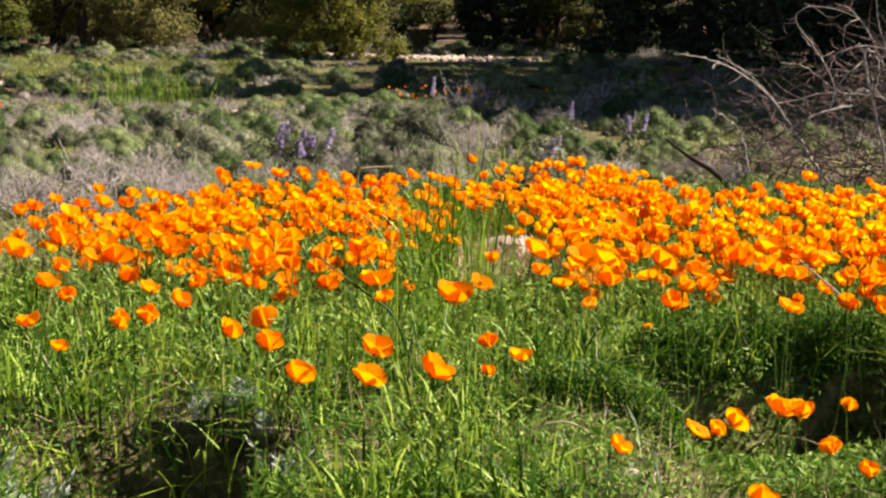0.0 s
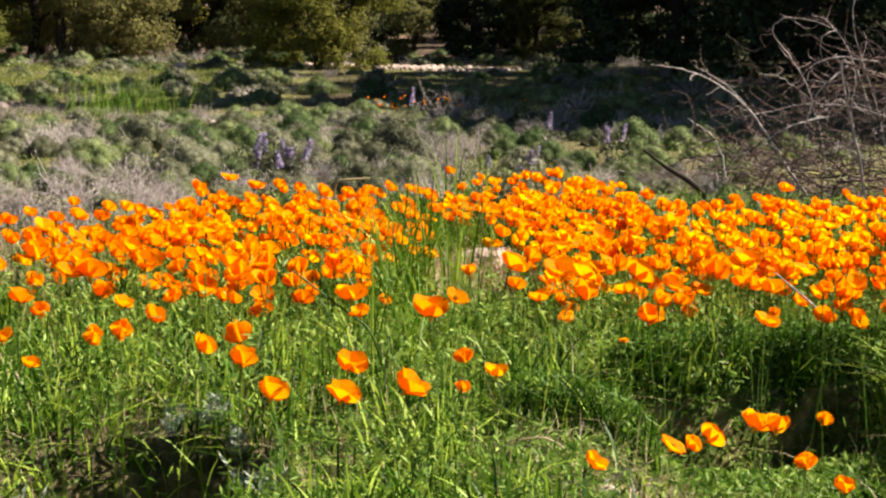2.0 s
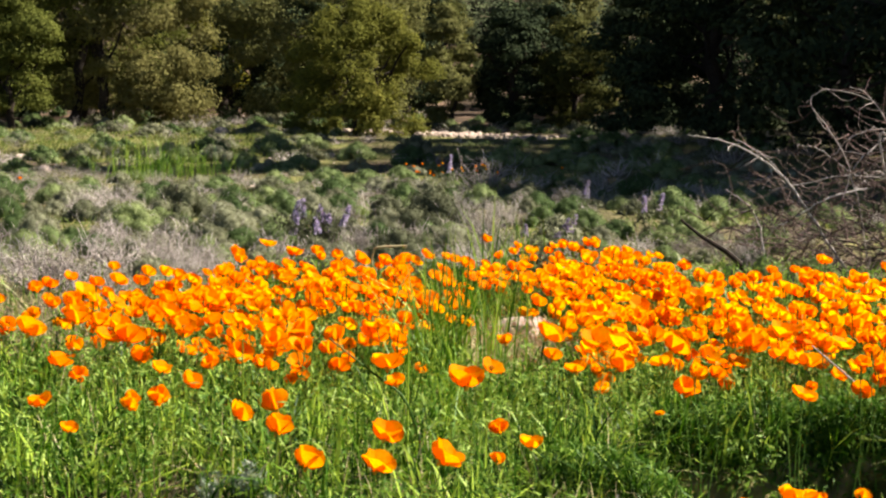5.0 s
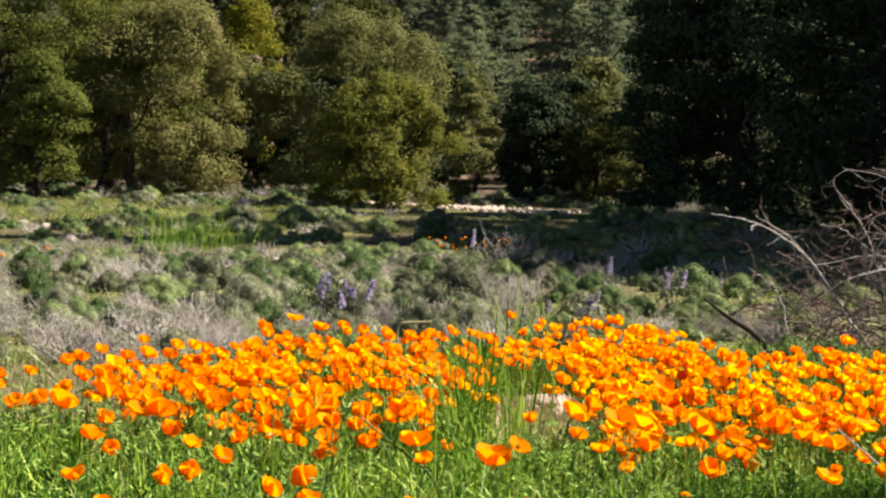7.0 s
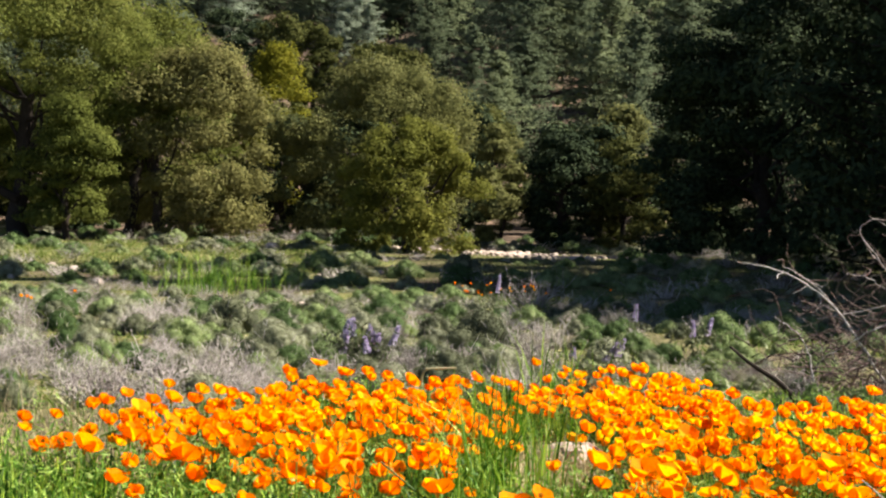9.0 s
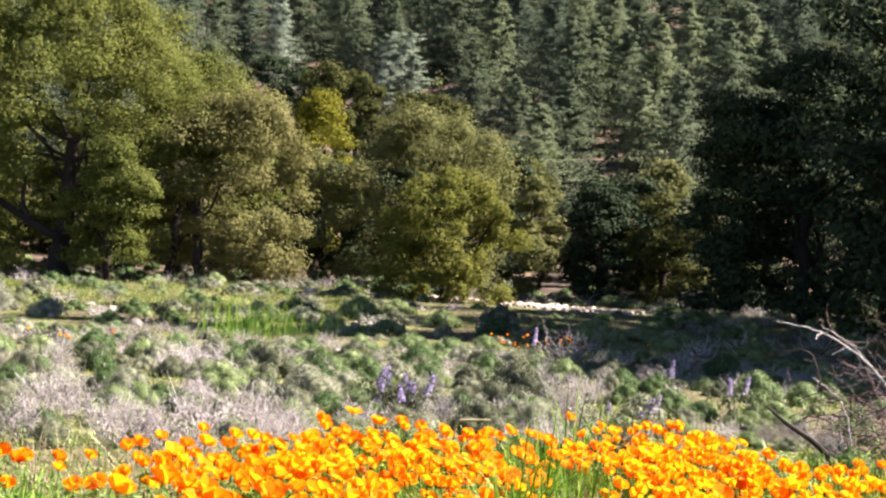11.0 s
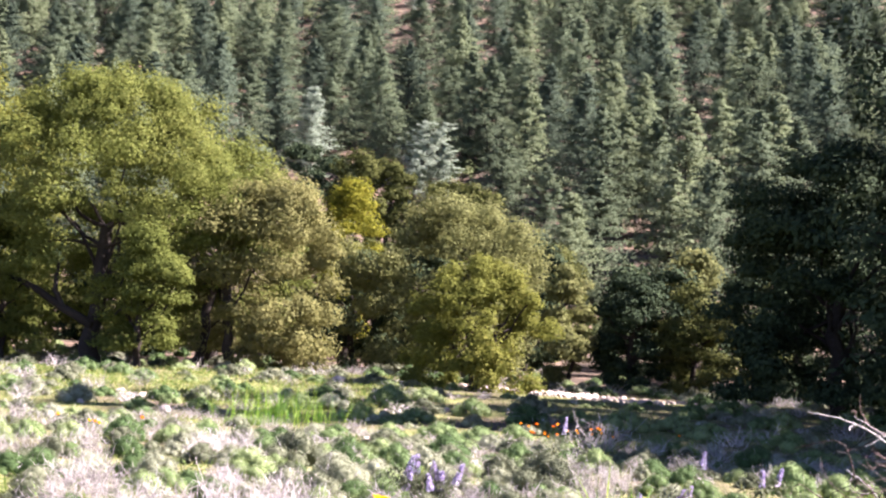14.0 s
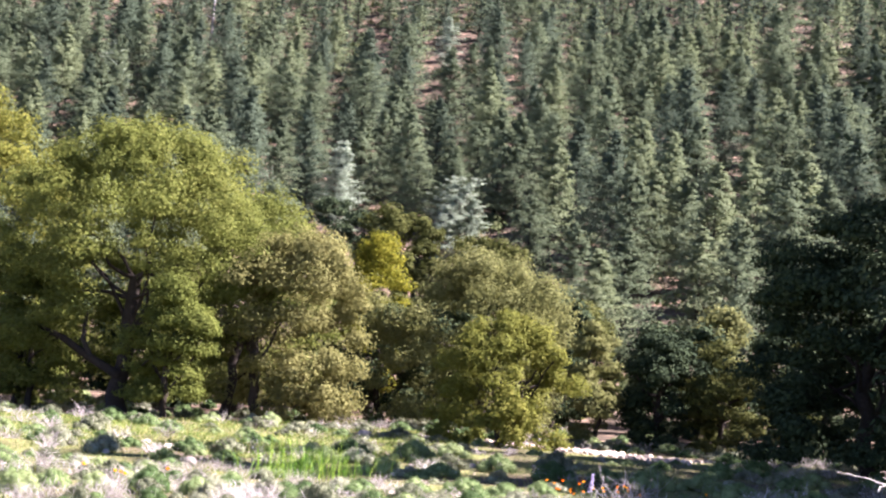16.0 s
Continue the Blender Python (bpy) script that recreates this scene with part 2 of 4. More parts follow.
def hollow(x, y):
    """How deep the ground falls away: below a grassy bank, and in a burrow."""
    x, y = np.asarray(x, float), np.asarray(y, float)
    edge = 3.48 + 0.35 * (x - 0.5) + 0.02 * np.sin(17 * x)
    inside = rise(x - 0.42, 0.04) * rise(0.98 - x, 0.025) * rise(edge - y, 0.015)
    bank = inside * (0.15 * rise(y - 1.5, 0.15) + 0.24 * np.exp(-np.clip((y - edge + 0.15) / 0.16, -3, 3) ** 4))
    side = np.where(x > -0.5, np.clip((x + 0.5) / 0.2, 0, 2) ** 8, np.clip((x + 0.5) / 0.17, -3, 0) ** 2)
    burrow = 0.45 * np.exp(-side - np.clip((y - 2.77) / 0.22, -2, 2) ** 8)
    return bank + burrow


def lie(x, y):
    """The ground's height."""
    x, y = np.asarray(x, float), np.asarray(y, float)
    base = np.interp(y, PROFILE_Y, PROFILE_Z)
    roll = 0.03 * np.sin(x * 1.3 + 0.7) * np.sin(y * 1.1) + np.clip((y - 20) / 40, 0, 1) * (0.15 * np.sin(x * 0.31 + 1) * np.cos(y * 0.23))
    far = np.clip((y - 70) / 80, 0, 1) * (2.5 * np.sin(x * 0.045 + 0.5) + 1.5 * np.sin(x * 0.11 + y * 0.05))
    west = 0.014 * np.clip(-x - 4, 0, 12) * np.clip((y - 22) / 16, 0, 1) * np.clip((60 - y) / 10, 0, 1)
    return base + roll + far - west - hollow(x, y)


def build_ground():
    u = np.linspace(-1, 1, 261)
    xs = 0.75 * np.sinh(7 * u)
    w = np.linspace(-0.62, 1, 340)
    ys = 3 + 1.1 * np.sinh(6.9 * w)
    x, y = np.meshgrid(xs, ys)
    z = lie(x, y)
    z = z + 0.012 * np.sin(x * 23.1 + y * 7.7) * (np.abs(y) < 12)
    v = np.stack([x, y, z], -1).reshape(-1, 3)
    i, k = np.meshgrid(np.arange(len(ys) - 1), np.arange(len(xs) - 1), indexing="ij")
    a = i * len(xs) + k
    f = np.stack([a, a + 1, a + 1 + len(xs), a + len(xs)], -1)
    ob = new("ground", smooth(mesh("ground", v, f, ground_material())))
    return tagged(ob, "stony meadow soil with dry litter rising to a wooded hill", "ground", "", "structure")


build_ground()


# ---- trees ----
def crown_clumps(rng, count, rx, ry, low, high, hollow=0.5):
    """Centres of leaf clumps over an uneven crown, steep at the sides and domed at the top, between two heights."""
    t = rng.uniform(0, 1, count) ** 0.9
    a = rng.uniform(0, 2 * np.pi, count)
    reach = np.where(t < 0.4, 0.9 + 0.25 * t, np.sqrt(np.maximum(0.02, 1 - (np.maximum(0, t - 0.4) / 0.6) ** 2.2)))
    lobe = 1 + 0.15 * np.sin(3 * a + rng.uniform(0, 6)) + 0.1 * np.sin(5 * a + 5 * t + rng.uniform(0, 6))
    far = np.sqrt(rng.uniform(hollow**2, 1.0, count)) * reach * lobe
    return np.column_stack([rx * far * np.cos(a), ry * far * np.sin(a), low + t * (high - low)])


def leaf_crown(rng, centres, size, per, length, width, flat=0.7):
    """Leaves gathered in clumps round the centres, thickest at each clump's skin."""
    n = len(centres)
    r = size * rng.uniform(0.6, 1.3, n)
    d = unit(rng.normal(size=(n, per, 3)))
    d[..., 2] = np.where(d[..., 2] < -0.3, d[..., 2] * 0.5, d[..., 2])
    at = centres[:, None] + d * (r[:, None] * rng.uniform(0.35, 1.05, (n, per)))[..., None] * [1, 1, flat]
    facing = (d * 1.2 + rng.normal(0, 0.4, d.shape) + [0, 0, 0.3]).reshape(-1, 3)
    axes = np.cross(facing, rng.normal(size=facing.shape))
    return leaves(at.reshape(-1, 3), axes, length, width, rng, 0.1, facing)


def limb_path(rng, a, b, bend=0.15, steps=7):
    t = np.linspace(0, 1, steps)[:, None]
    a, b = np.asarray(a, float), np.asarray(b, float)
    wave = rng.normal(0, 1, 3) * np.linalg.norm(b - a) * bend
    return a + (b - a) * t + wave * np.sin(np.pi * t) + rng.normal(0, 0.02, (steps, 3)) * np.linalg.norm(b - a)


def oak_tree(seed, x, y, height, rx, ry, low, leaf, label, trunks=((0, 0, 0),), trunk_r=0.28, clumps=60, per=420, size=1.0, leaf_len=0.17, shift=(0, 0), low_limb=False, openings=(), flat=0.7):
    """A spreading oak: dark trunks, limbs to the clumps, and a crown of leaf clumps that hangs to the height low."""
    rng = np.random.default_rng(seed)
    tree = root("oak_tree", label, "tree", "oaks at the meadow's edge")
    tree.location = (x, y, float(lie(x, y)) - 0.05)
    centres = crown_clumps(rng, clumps, rx - size * 0.6, ry - size * 0.6, low + size * 0.5, height - size * 0.6)
    centres[:, :2] += shift
    for x0, x1, z1 in openings:
        centres = centres[~((centres[:, 0] > x0) & (centres[:, 0] < x1) & (centres[:, 2] < z1) & (centres[:, 1] < 0.5))]
    v, f = leaf_crown(rng, centres, size, per, leaf_len, leaf_len * 0.6, flat)
    link_part("crown", mesh("oak_crown", v, f, leaf), tree)
    wood = []
    for tx, ty, lean in trunks:
        fork = np.array([tx + lean + shift[0] * 0.2, ty + shift[1] * 0.3, height * 0.45])
        path = limb_path(rng, (tx, ty, -0.1), fork, 0.05)
        flare = trunk_r * np.array([1.5, 1.08, 1, 0.95, 0.9, 0.85, 0.75])
        link_part("trunk", smooth(mesh("oak_trunk", *tube(path, flare, 10), BARK)), tree)
        near = centres[np.argsort(np.linalg.norm(centres - fork, axis=1) + rng.uniform(0, 1.5, len(centres)))[: 10 // len(trunks) + 3]]
        for c in near:
            wood.append(tube(limb_path(rng, path[rng.integers(3, 7)], c, 0.12), np.linspace(trunk_r * 0.32, 0.025, 7), 6))
    if low_limb:
        wood.append(tube([(0, 0, 1.3), (-0.9, -0.1, 1.75), (-1.9, 0.1, 2.3), (-3.0, 0.4, 2.7)], [0.16, 0.13, 0.11, 0.06], 8))
        wood.append(tube([(-0.9, -0.1, 1.75), (-1.25, 0, 2.3), (-1.3, 0.2, 3.2)], [0.09, 0.08, 0.05], 8))
    link_part("branchwork", smooth(mesh("oak_limbs", *joined(wood), BARK)), tree)
    return tree


def pine_meshes(seed, height, spread, needles, boughs=60, taper=0.8, bare=0.1, fork=False, per=24, tuft=0.24, lean=0.0, clumps=4, stir=0.09):
    """The trunk with its boughs, and the crown of a pine: boughs of uneven reach, each set with clumps of needles."""
    rng = np.random.default_rng(seed)
    sway = rng.normal(0, 0.2, 2)
    z = np.linspace(0, height, 9)
    axis = np.column_stack([sway[0] * np.sin(z / height * 2.2) + lean * (z / height) ** 2, sway[1] * np.sin(z / height * 2.6), z])
    wood = [tube(axis, np.linspace(0.011 * height, 0.02, 9), 6)]
    crown = []
    tops = [(0, 0)] if not fork else [(-0.07 * height, 0), (0.08 * height, 0.03 * height)]
    for top in tops:
        def spine(h):
            rise = (h / height) ** 1.5
            return np.stack([np.interp(h, z, axis[:, 0]) + top[0] * rise, np.interp(h, z, axis[:, 1]) + top[1] * rise, h], -1)

        n = boughs // len(tops)
        t = bare + (0.99 - bare) * (np.arange(n) + rng.uniform(0, 0.9, n)) / n
        a = np.arange(n) * 2.4 + rng.normal(0, 0.5, n)
        room = spread * (1 - t) ** taper * np.minimum(1, 0.5 + (t - bare) / 0.2)
        side = 1 + 0.22 * np.sin(a * 2 + 7 * t + rng.uniform(0, 6))
        far = room * side * rng.uniform(0.55, 1.1, n) + 0.08
        way = np.column_stack([np.cos(a), np.sin(a), 0.05 + 0.5 * t + rng.normal(0, 0.12, n)])
        hubs = spine(t * height)
        for k in range(n):
            wood.append(tube([hubs[k], hubs[k] + way[k] * far[k] * 0.5, hubs[k] + way[k] * far[k] * 0.95 + [0, 0, 0.06 * far[k]]], [0.012 + 0.012 * far[k], 0.01 + 0.008 * far[k], 0.008], 3))
        along = np.linspace(0.3, 1.0, clumps)[None] + rng.normal(0, 0.06, (n, clumps))
        mid = hubs[:, None] + way[:, None] * (far[:, None] * along)[..., None] + rng.normal(0, 0.05, (n, clumps, 3)) * room[:, None, None]
        size = (0.13 + 0.19 * room[:, None]) * rng.uniform(0.7, 1.25, (n, clumps))
        d = unit(rng.normal(size=(n, clumps, per, 3)))
        d[..., 2] = np.where(d[..., 2] < -0.3, d[..., 2] * 0.5, d[..., 2])
        at = mid[:, :, None] + d * [1, 1, 0.62] * (size[..., None] * rng.uniform(0.3, 1.1, (n, clumps, per)))[..., None]
        out = unit((at - hubs[:, None, None]) * [1, 1, 0.5])
        facing = (out + d * 2.6 * stir + rng.normal(0, stir, d.shape) + [0, 0, 0.4]).reshape(-1, 3)
        axes = np.cross(facing, rng.normal(size=facing.shape)) + way.repeat(clumps * per, 0) * 0.6
        crown.append(leaves(at.reshape(-1, 3), axes, tuft, tuft * 0.45, rng, 0.12, facing))
    return smooth(mesh("pine_trunk", *joined(wood), BARK)), mesh("pine_crown", *joined(crown), needles)


def pine_tree(trunk, crown, label, group):
    tree = root("pine_tree", label, "tree", group)
    link_part("trunk", trunk, tree)
    link_part("crown", crown, tree)
    return tree


def standing(x, y, turn=0.0, size=1.0, tall=1.0, sink=0.05):
    return pose(x, y, float(lie(x, y)) - sink, 0, 0, turn) @ Matrix.Diagonal((size, size, size * tall, 1))


# oaks at the far edge of the meadow
oak_tree(11, -14.85, 42, 9.6, 5.5, 4.0, 0.5, OAK, "large live oak with dark trunk and low limbs", ((0, 0, 0.15),), 0.24, 300, 430, 0.74, 0.105, (-0.5, 1.5), True, ((-2.7, 0.9, 2.9), (-0.9, 0.75, 4.6)), 0.95)
oak_tree(12, -10.6, 42.0, 6.2, 2.9, 2.3, 0.1, OAK_PALE, "pale olive live oak with drooping boughs and two trunks", ((-1.15, 0.8, 0.2), (0, 0, -0.4)), 0.15, 140, 430, 0.56, 0.1, (0.6, 1.3), False, ((-1.9, 0.2, 1.1),), 1.0)
oak_tree(13, -4.4, 47.0, 6.1, 3.9, 3.0, 0.0, OAK_GREY, "rounded live oak with grey-green crown", ((0, 0, 0),), 0.25, 150, 300, 0.72, 0.11, (0, 0), False, (), 0.95)
oak_tree(14, -3.0, 38.0, 3.6, 2.05, 1.8, -0.2, OAK_FRESH, "small bushy oak with yellow-green new leaves", ((0, 0, 0), (0.2, 0.1, 0.4)), 0.07, 110, 300, 0.4, 0.095, (0, 0), False, (), 1.0)
oak_tree(15, -9.9, 58.0, 7.7, 1.7, 1.7, 0.3, OAK_YOUNG, "slender oak with yellow-green leaves", ((0, 0, 0),), 0.2, 70, 240, 0.62, 0.13)
# the wood's shade is put into this crown's leaf colour
oak_tree(16, 1.45, 47.0, 3.9, 1.45, 1.4, -0.3, DARK_SHADED_LEAF, "live oak coloured dark for the shade of the wood", ((0, 0, 0),), 0.1, 60, 300, 0.5, 0.12)
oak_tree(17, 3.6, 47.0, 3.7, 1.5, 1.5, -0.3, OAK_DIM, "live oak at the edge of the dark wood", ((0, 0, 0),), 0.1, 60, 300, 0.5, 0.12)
oak_tree(18, -23.6, 49.0, 11.6, 5.0, 3.5, 0.0, OAK_FRESH, "live oak with bright green crown", ((0, 0, 0),), 0.28, 150, 260, 0.85, 0.13)
oak_tree(19, -13.0, 49.0, 8.2, 3.6, 3.0, 0.2, OAK, "live oak standing among others at the wood's edge", ((0, 0, 0),), 0.25, 100, 260, 0.85, 0.13, (0, 0), False, (), 0.95)
oak_tree(31, -12.8, 40.2, 4.3, 1.5, 1.1, 0.3, OAK, "low live oak bough-covered to the ground", ((0, 0, 0),), 0.1, 60, 330, 0.5, 0.1)
oak_tree(32, -19.0, 44.0, 5.6, 2.3, 1.8, 0.0, OAK, "low live oak bough-covered to the ground", ((0, 0, 0),), 0.12, 70, 270, 0.6, 0.12)
oak_tree(33, -0.6, 46.0, 4.2, 0.95, 1.0, 0.0, OAK_GREY, "thin grey-green oak sapling at the wood's edge", ((0, 0, 0),), 0.07, 44, 260, 0.42, 0.11)
oak_tree(35, -18.0, 43.0, 4.8, 2.0, 1.5, 0.3, OAK, "low live oak bough-covered to the ground", ((0, 0, 0),), 0.1, 70, 300, 0.55, 0.11)
# added; its dark leaf colour stands for shade under the larger oaks
oak_tree(36, -8.4, 52.0, 4.8, 2.0, 1.6, -0.3, DARK_SHADED_LEAF, "live oak added in dark colour for the shade under larger oaks", ((0, 0, 0),), 0.12, 60, 240, 0.6, 0.14)
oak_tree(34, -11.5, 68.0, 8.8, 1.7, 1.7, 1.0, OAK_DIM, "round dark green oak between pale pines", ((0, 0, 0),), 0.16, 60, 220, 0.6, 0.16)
rng = np.random.default_rng(3)
# thicket oaks added, many in darkened leaf, as a wall of shade
for n in range(17):
    x = -31 + 2.7 * n + rng.uniform(-0.7, 0.7)
    oak_tree(100 + n, x, rng.uniform(56, 66) - (4 if x < -8 else 0), rng.uniform(3.6, 5.6), rng.uniform(1.9, 2.8), 2.2, -1.2, [DARK_SHADED_LEAF, OAK_GREY, OAK_DIM][n % 3], "bushy oak added to fill the shaded thicket below the hill", ((0, 0, 0),), 0.16, 44, 170, 0.75, 0.2)
# dark-coloured row added to fill the black shade behind the trunks
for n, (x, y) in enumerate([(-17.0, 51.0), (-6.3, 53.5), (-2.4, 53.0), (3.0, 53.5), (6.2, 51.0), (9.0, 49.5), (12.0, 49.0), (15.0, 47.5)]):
    oak_tree(140 + n, x, y, 4.4 + 0.5 * (n % 3), 2.2, 1.8, -0.8, DARK_SHADED_LEAF, "bushy oak added in dark colour to fill the wood's shade", ((0, 0, 0),), 0.14, 60, 170, 0.65, 0.18)
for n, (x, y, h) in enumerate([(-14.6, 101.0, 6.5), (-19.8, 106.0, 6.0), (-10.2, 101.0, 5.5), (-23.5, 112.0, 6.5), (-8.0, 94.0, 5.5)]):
    oak_tree(150 + n, x, y, h, 2.7, 2.2, -0.8, [OAK_DIM, DARK_SHADED_LEAF][n % 2], "round dark green oak among the hillside pines", ((0, 0, 0),), 0.16, 50, 150, 0.8, 0.26)

# dark trees whose shade lies over the meadow; leaf colour carries their backlit darkness
oak_tree(21, 6.3, 36.0, 7.0, 3.3, 3.0, 0.1, DARK_SHADED_LEAF, "dense live oak coloured dark as if against the light", ((0, 0, 0),), 0.2, 150, 420, 0.75, 0.13)
# these three oaks stand out of view, added to throw shade on the meadow
oak_tree(22, 13.6, 27.0, 14.5, 5.0, 4.6, 0.4, DARK_SHADED_LEAF, "unseen tall spreading dark oak placed to shade the meadow", ((0, 0, 0),), 0.35, 140, 240, 1.3, 0.28)
oak_tree(24, 12.8, 17.6, 12.2, 3.9, 2.9, 0.3, DARK_SHADED_LEAF, "unseen dark spreading oak placed to shade the meadow", ((0, 0, 0),), 0.28, 120, 220, 1.2, 0.28)
oak_tree(23, 14.2, 20.5, 14.0, 4.4, 4.2, 0.4, DARK_SHADED_LEAF, "unseen tall spreading dark oak placed to shade the meadow", ((0, 0, 0),), 0.32, 120, 220, 1.2, 0.28)
SHADY = [pine_tree(*pine_meshes(40 + k, 15, 3.6, DARK_SHADED_LEAF, 120, 0.5, 0.02, False, 34, 0.2, 0.0, 5), "tall pine coloured dark as if against the light", "dark trees beside the meadow") for k in range(2)]
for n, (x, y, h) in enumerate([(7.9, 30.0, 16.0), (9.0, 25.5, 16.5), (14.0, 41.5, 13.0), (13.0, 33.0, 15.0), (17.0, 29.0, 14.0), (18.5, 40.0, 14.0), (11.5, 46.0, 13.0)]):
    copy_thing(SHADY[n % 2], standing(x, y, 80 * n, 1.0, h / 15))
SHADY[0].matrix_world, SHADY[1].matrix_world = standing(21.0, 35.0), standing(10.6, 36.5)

# the wooded hill
KINDS = [
    pine_tree(*pine_meshes(51, 12, 3.7, PINE, 116, 0.9, 0.06, False, 22, 0.24, 0.0, 4), "green pine on the hillside", "hillside pines"),
    pine_tree(*pine_meshes(52, 12, 3.5, PINE_DEEP, 116, 0.85, 0.05, False, 22, 0.24, 0.0, 4), "dark green pine on the hillside", "hillside pines"),
    pine_tree(*pine_meshes(53, 12, 3.3, PINE_LIGHT, 96, 0.8, 0.2, False, 22, 0.24, 0.0, 4), "light green pine with bare lower trunk on the hillside", "hillside pines"),
    pine_tree(*pine_meshes(54, 12, 2.9, PINE_PALE, 116, 0.65, 0.04, False, 26, 0.2, 0.0, 4), "pale grey pine on the hillside", "hillside pines"),
    pine_tree(*pine_meshes(55, 12, 2.3, PINE_PALE, 130, 0.45, 0.1, True, 26, 0.2, 1.8, 4), "pale grey pine with forked crown on the hillside", "hillside pines"),
    pine_tree(*pine_meshes(56, 11, 4.1, PINE, 110, 0.65, 0.08, False, 22, 0.24, 0.0, 4), "round-topped green pine on the hillside", "hillside pines"),
]
# where the pines stand that can be told apart: x, y, height, by kind
STANDS = {
    0: [(-10.4, 134.4, 11), (-12.5, 135.5, 11.5), (0.2, 104.3, 10.5), (4.5, 107.0, 9), (10.4, 91.1, 11), (13.1, 93.1, 10), (0.2, 80.2, 8), (6.9, 86.0, 8), (-53.6, 161.3, 14), (-57.1, 160.4, 10), (-42.2, 151.3, 8), (-45.2, 177.3, 10), (-26.9, 156.8, 12), (-27.1, 152.3, 10), (1.2, 149.3, 10), (17.8, 160.6, 10), (-4.3, 130.8, 8), (-17.6, 139.1, 8), (-56.2, 208.3, 11)],
    1: [(-43.8, 145.7, 9), (-43.9, 159.0, 9), (-16.5, 167.6, 10), (-29.9, 129.2, 7), (9.6, 147.0, 11), (13.0, 150.0, 10), (17.6, 132.9, 11), (-10.8, 153.5, 10)],
    2: [(-5.9, 114.3, 11.5), (3.3, 111.0, 12), (2.1, 106.9, 9.5), (6.2, 96.3, 11), (8.7, 101.4, 11.5), (12.5, 101.6, 11), (-1.3, 76.3, 7), (4.5, 84.4, 8), (-71.2, 167.2, 13), (-45.0, 206.1, 12)],
    3: [(-26.2, 128.4, 9.0), (-12.5, 115.9, 6.2), (-67.2, 173.8, 9), (-27.8, 204.5, 9)],
    4: [(-15.0, 115.5, 8.0)],
    5: [(-15.0, 141.9, 10), (11.0, 108.5, 10), (-85.2, 182.2, 12), (-41.2, 177.6, 11), (-33.5, 172.2, 13), (-22.9, 161.7, 9), (-4.1, 146.5, 11), (5.9, 155.0, 11), (-20.4, 135.6, 8)],
}
CLEARINGS = [(-25.2, 194, 4.5), (-29.6, 183, 4.5), (-38.8, 180, 5), (-27.1, 217, 4), (-40.8, 223, 4), (9.4, 159, 5), (-10.8, 126, 3), (-53.9, 165, 3), (-1.6, 163, 3)]
taken = [(x, y) for places in STANDS.values() for x, y, _ in places]


def clearing(x, y):
    """Bare earth, and the slope in front of it, on the hillside."""
    return any((x - a) ** 2 + (np.clip(y, b - 9, b) - b) ** 2 * 0.2 + (np.clip(y, b, None) - b) ** 2 < r * r for a, b, r in CLEARINGS)


for kind, places in STANDS.items():
    for n, (x, y, height) in enumerate(places):
        copy_thing(KINDS[kind], standing(x, y, 0 if kind == 4 else 67 * n + 20, 1.2 * (height / 12) ** 0.5, 0.84 * (height / 12) ** 0.5))
rng = np.random.default_rng(7)
FAR_SHAPES = ((12, 3.9, PINE, 48, 0.9, 0.04, False, 10, 0.42, 0.0, 3, 0.06), (12, 3.8, PINE_DEEP, 48, 0.85, 0.04, False, 10, 0.42, 0.0, 3, 0.06), (11, 3.9, PINE_LIGHT, 48, 0.75, 0.08, False, 10, 0.42, 0.0, 3, 0.06))
FAR_KINDS = [[(np.array([q.co for q in me.vertices]), np.array([p.vertices[:] for p in me.polygons])) for me in pine_meshes(60 + k, *args)] for k, args in enumerate(FAR_SHAPES)]
far_crowns, far_trunks = [[], [], []], []
rows, tries = [], 0
while len(rows) < 640 and tries < 60000:
    tries += 1
    y = math.sqrt(rng.uniform(74**2, 280**2))
    x = y * rng.uniform(-0.56, 0.32)
    gap = 4.9 if y < 170 else 4.5
    if y < 130 and rng.uniform() < 0.55:
        continue
    pale_gap = y < 126 and -0.228 < x / y < -0.098
    if pale_gap or clearing(x, y) or any(abs(x - a) < gap and (x - a) ** 2 + (y - b) ** 2 < gap**2 for a, b in taken):
        continue
    rows.append((y, x))
    taken.append((x, y))
for n, (y, x) in enumerate(sorted(rows)):
    size, tall, turn = rng.uniform(0.95, 1.3), rng.uniform(0.72, 0.92), rng.uniform(0, 360)
    if n < 240:
        kind = rng.choice(6, p=[0.33, 0.29, 0.17, 0.0, 0.0, 0.21])
        copy_thing(KINDS[kind], standing(x, y, turn, size * (0.8 if y < 100 else 1), tall))
    else:
        kind = rng.choice(3, p=[0.42, 0.36, 0.22])
        trunk, crown = FAR_KINDS[kind]
        m = np.array(standing(x, y, turn, size, tall))
        far_crowns[kind].append((crown[0] @ m[:3, :3].T + m[:3, 3], crown[1]))
        far_trunks.append((trunk[0] @ m[:3, :3].T + m[:3, 3], trunk[1]))
for n, ob in enumerate(KINDS):
    ob.matrix_world = standing(-95 - 6 * n, 150 + 9 * n)


def snag(x, y, height):
    """A dead, barkless pine trunk with stubs of boughs."""
    rng = np.random.default_rng(64)
    ob = root("dead_pine", "bare pale grey trunk of a dead pine on the hillside", "tree")
    ob.matrix_world = standing(x, y)
    trunk = link_part("trunk", smooth(mesh("snag_trunk", *tube([(0, 0, 0), (0.1, 0, height * 0.5), (0, 0.1, height)], [0.22, 0.16, 0.05], 8), DEAD)), ob)
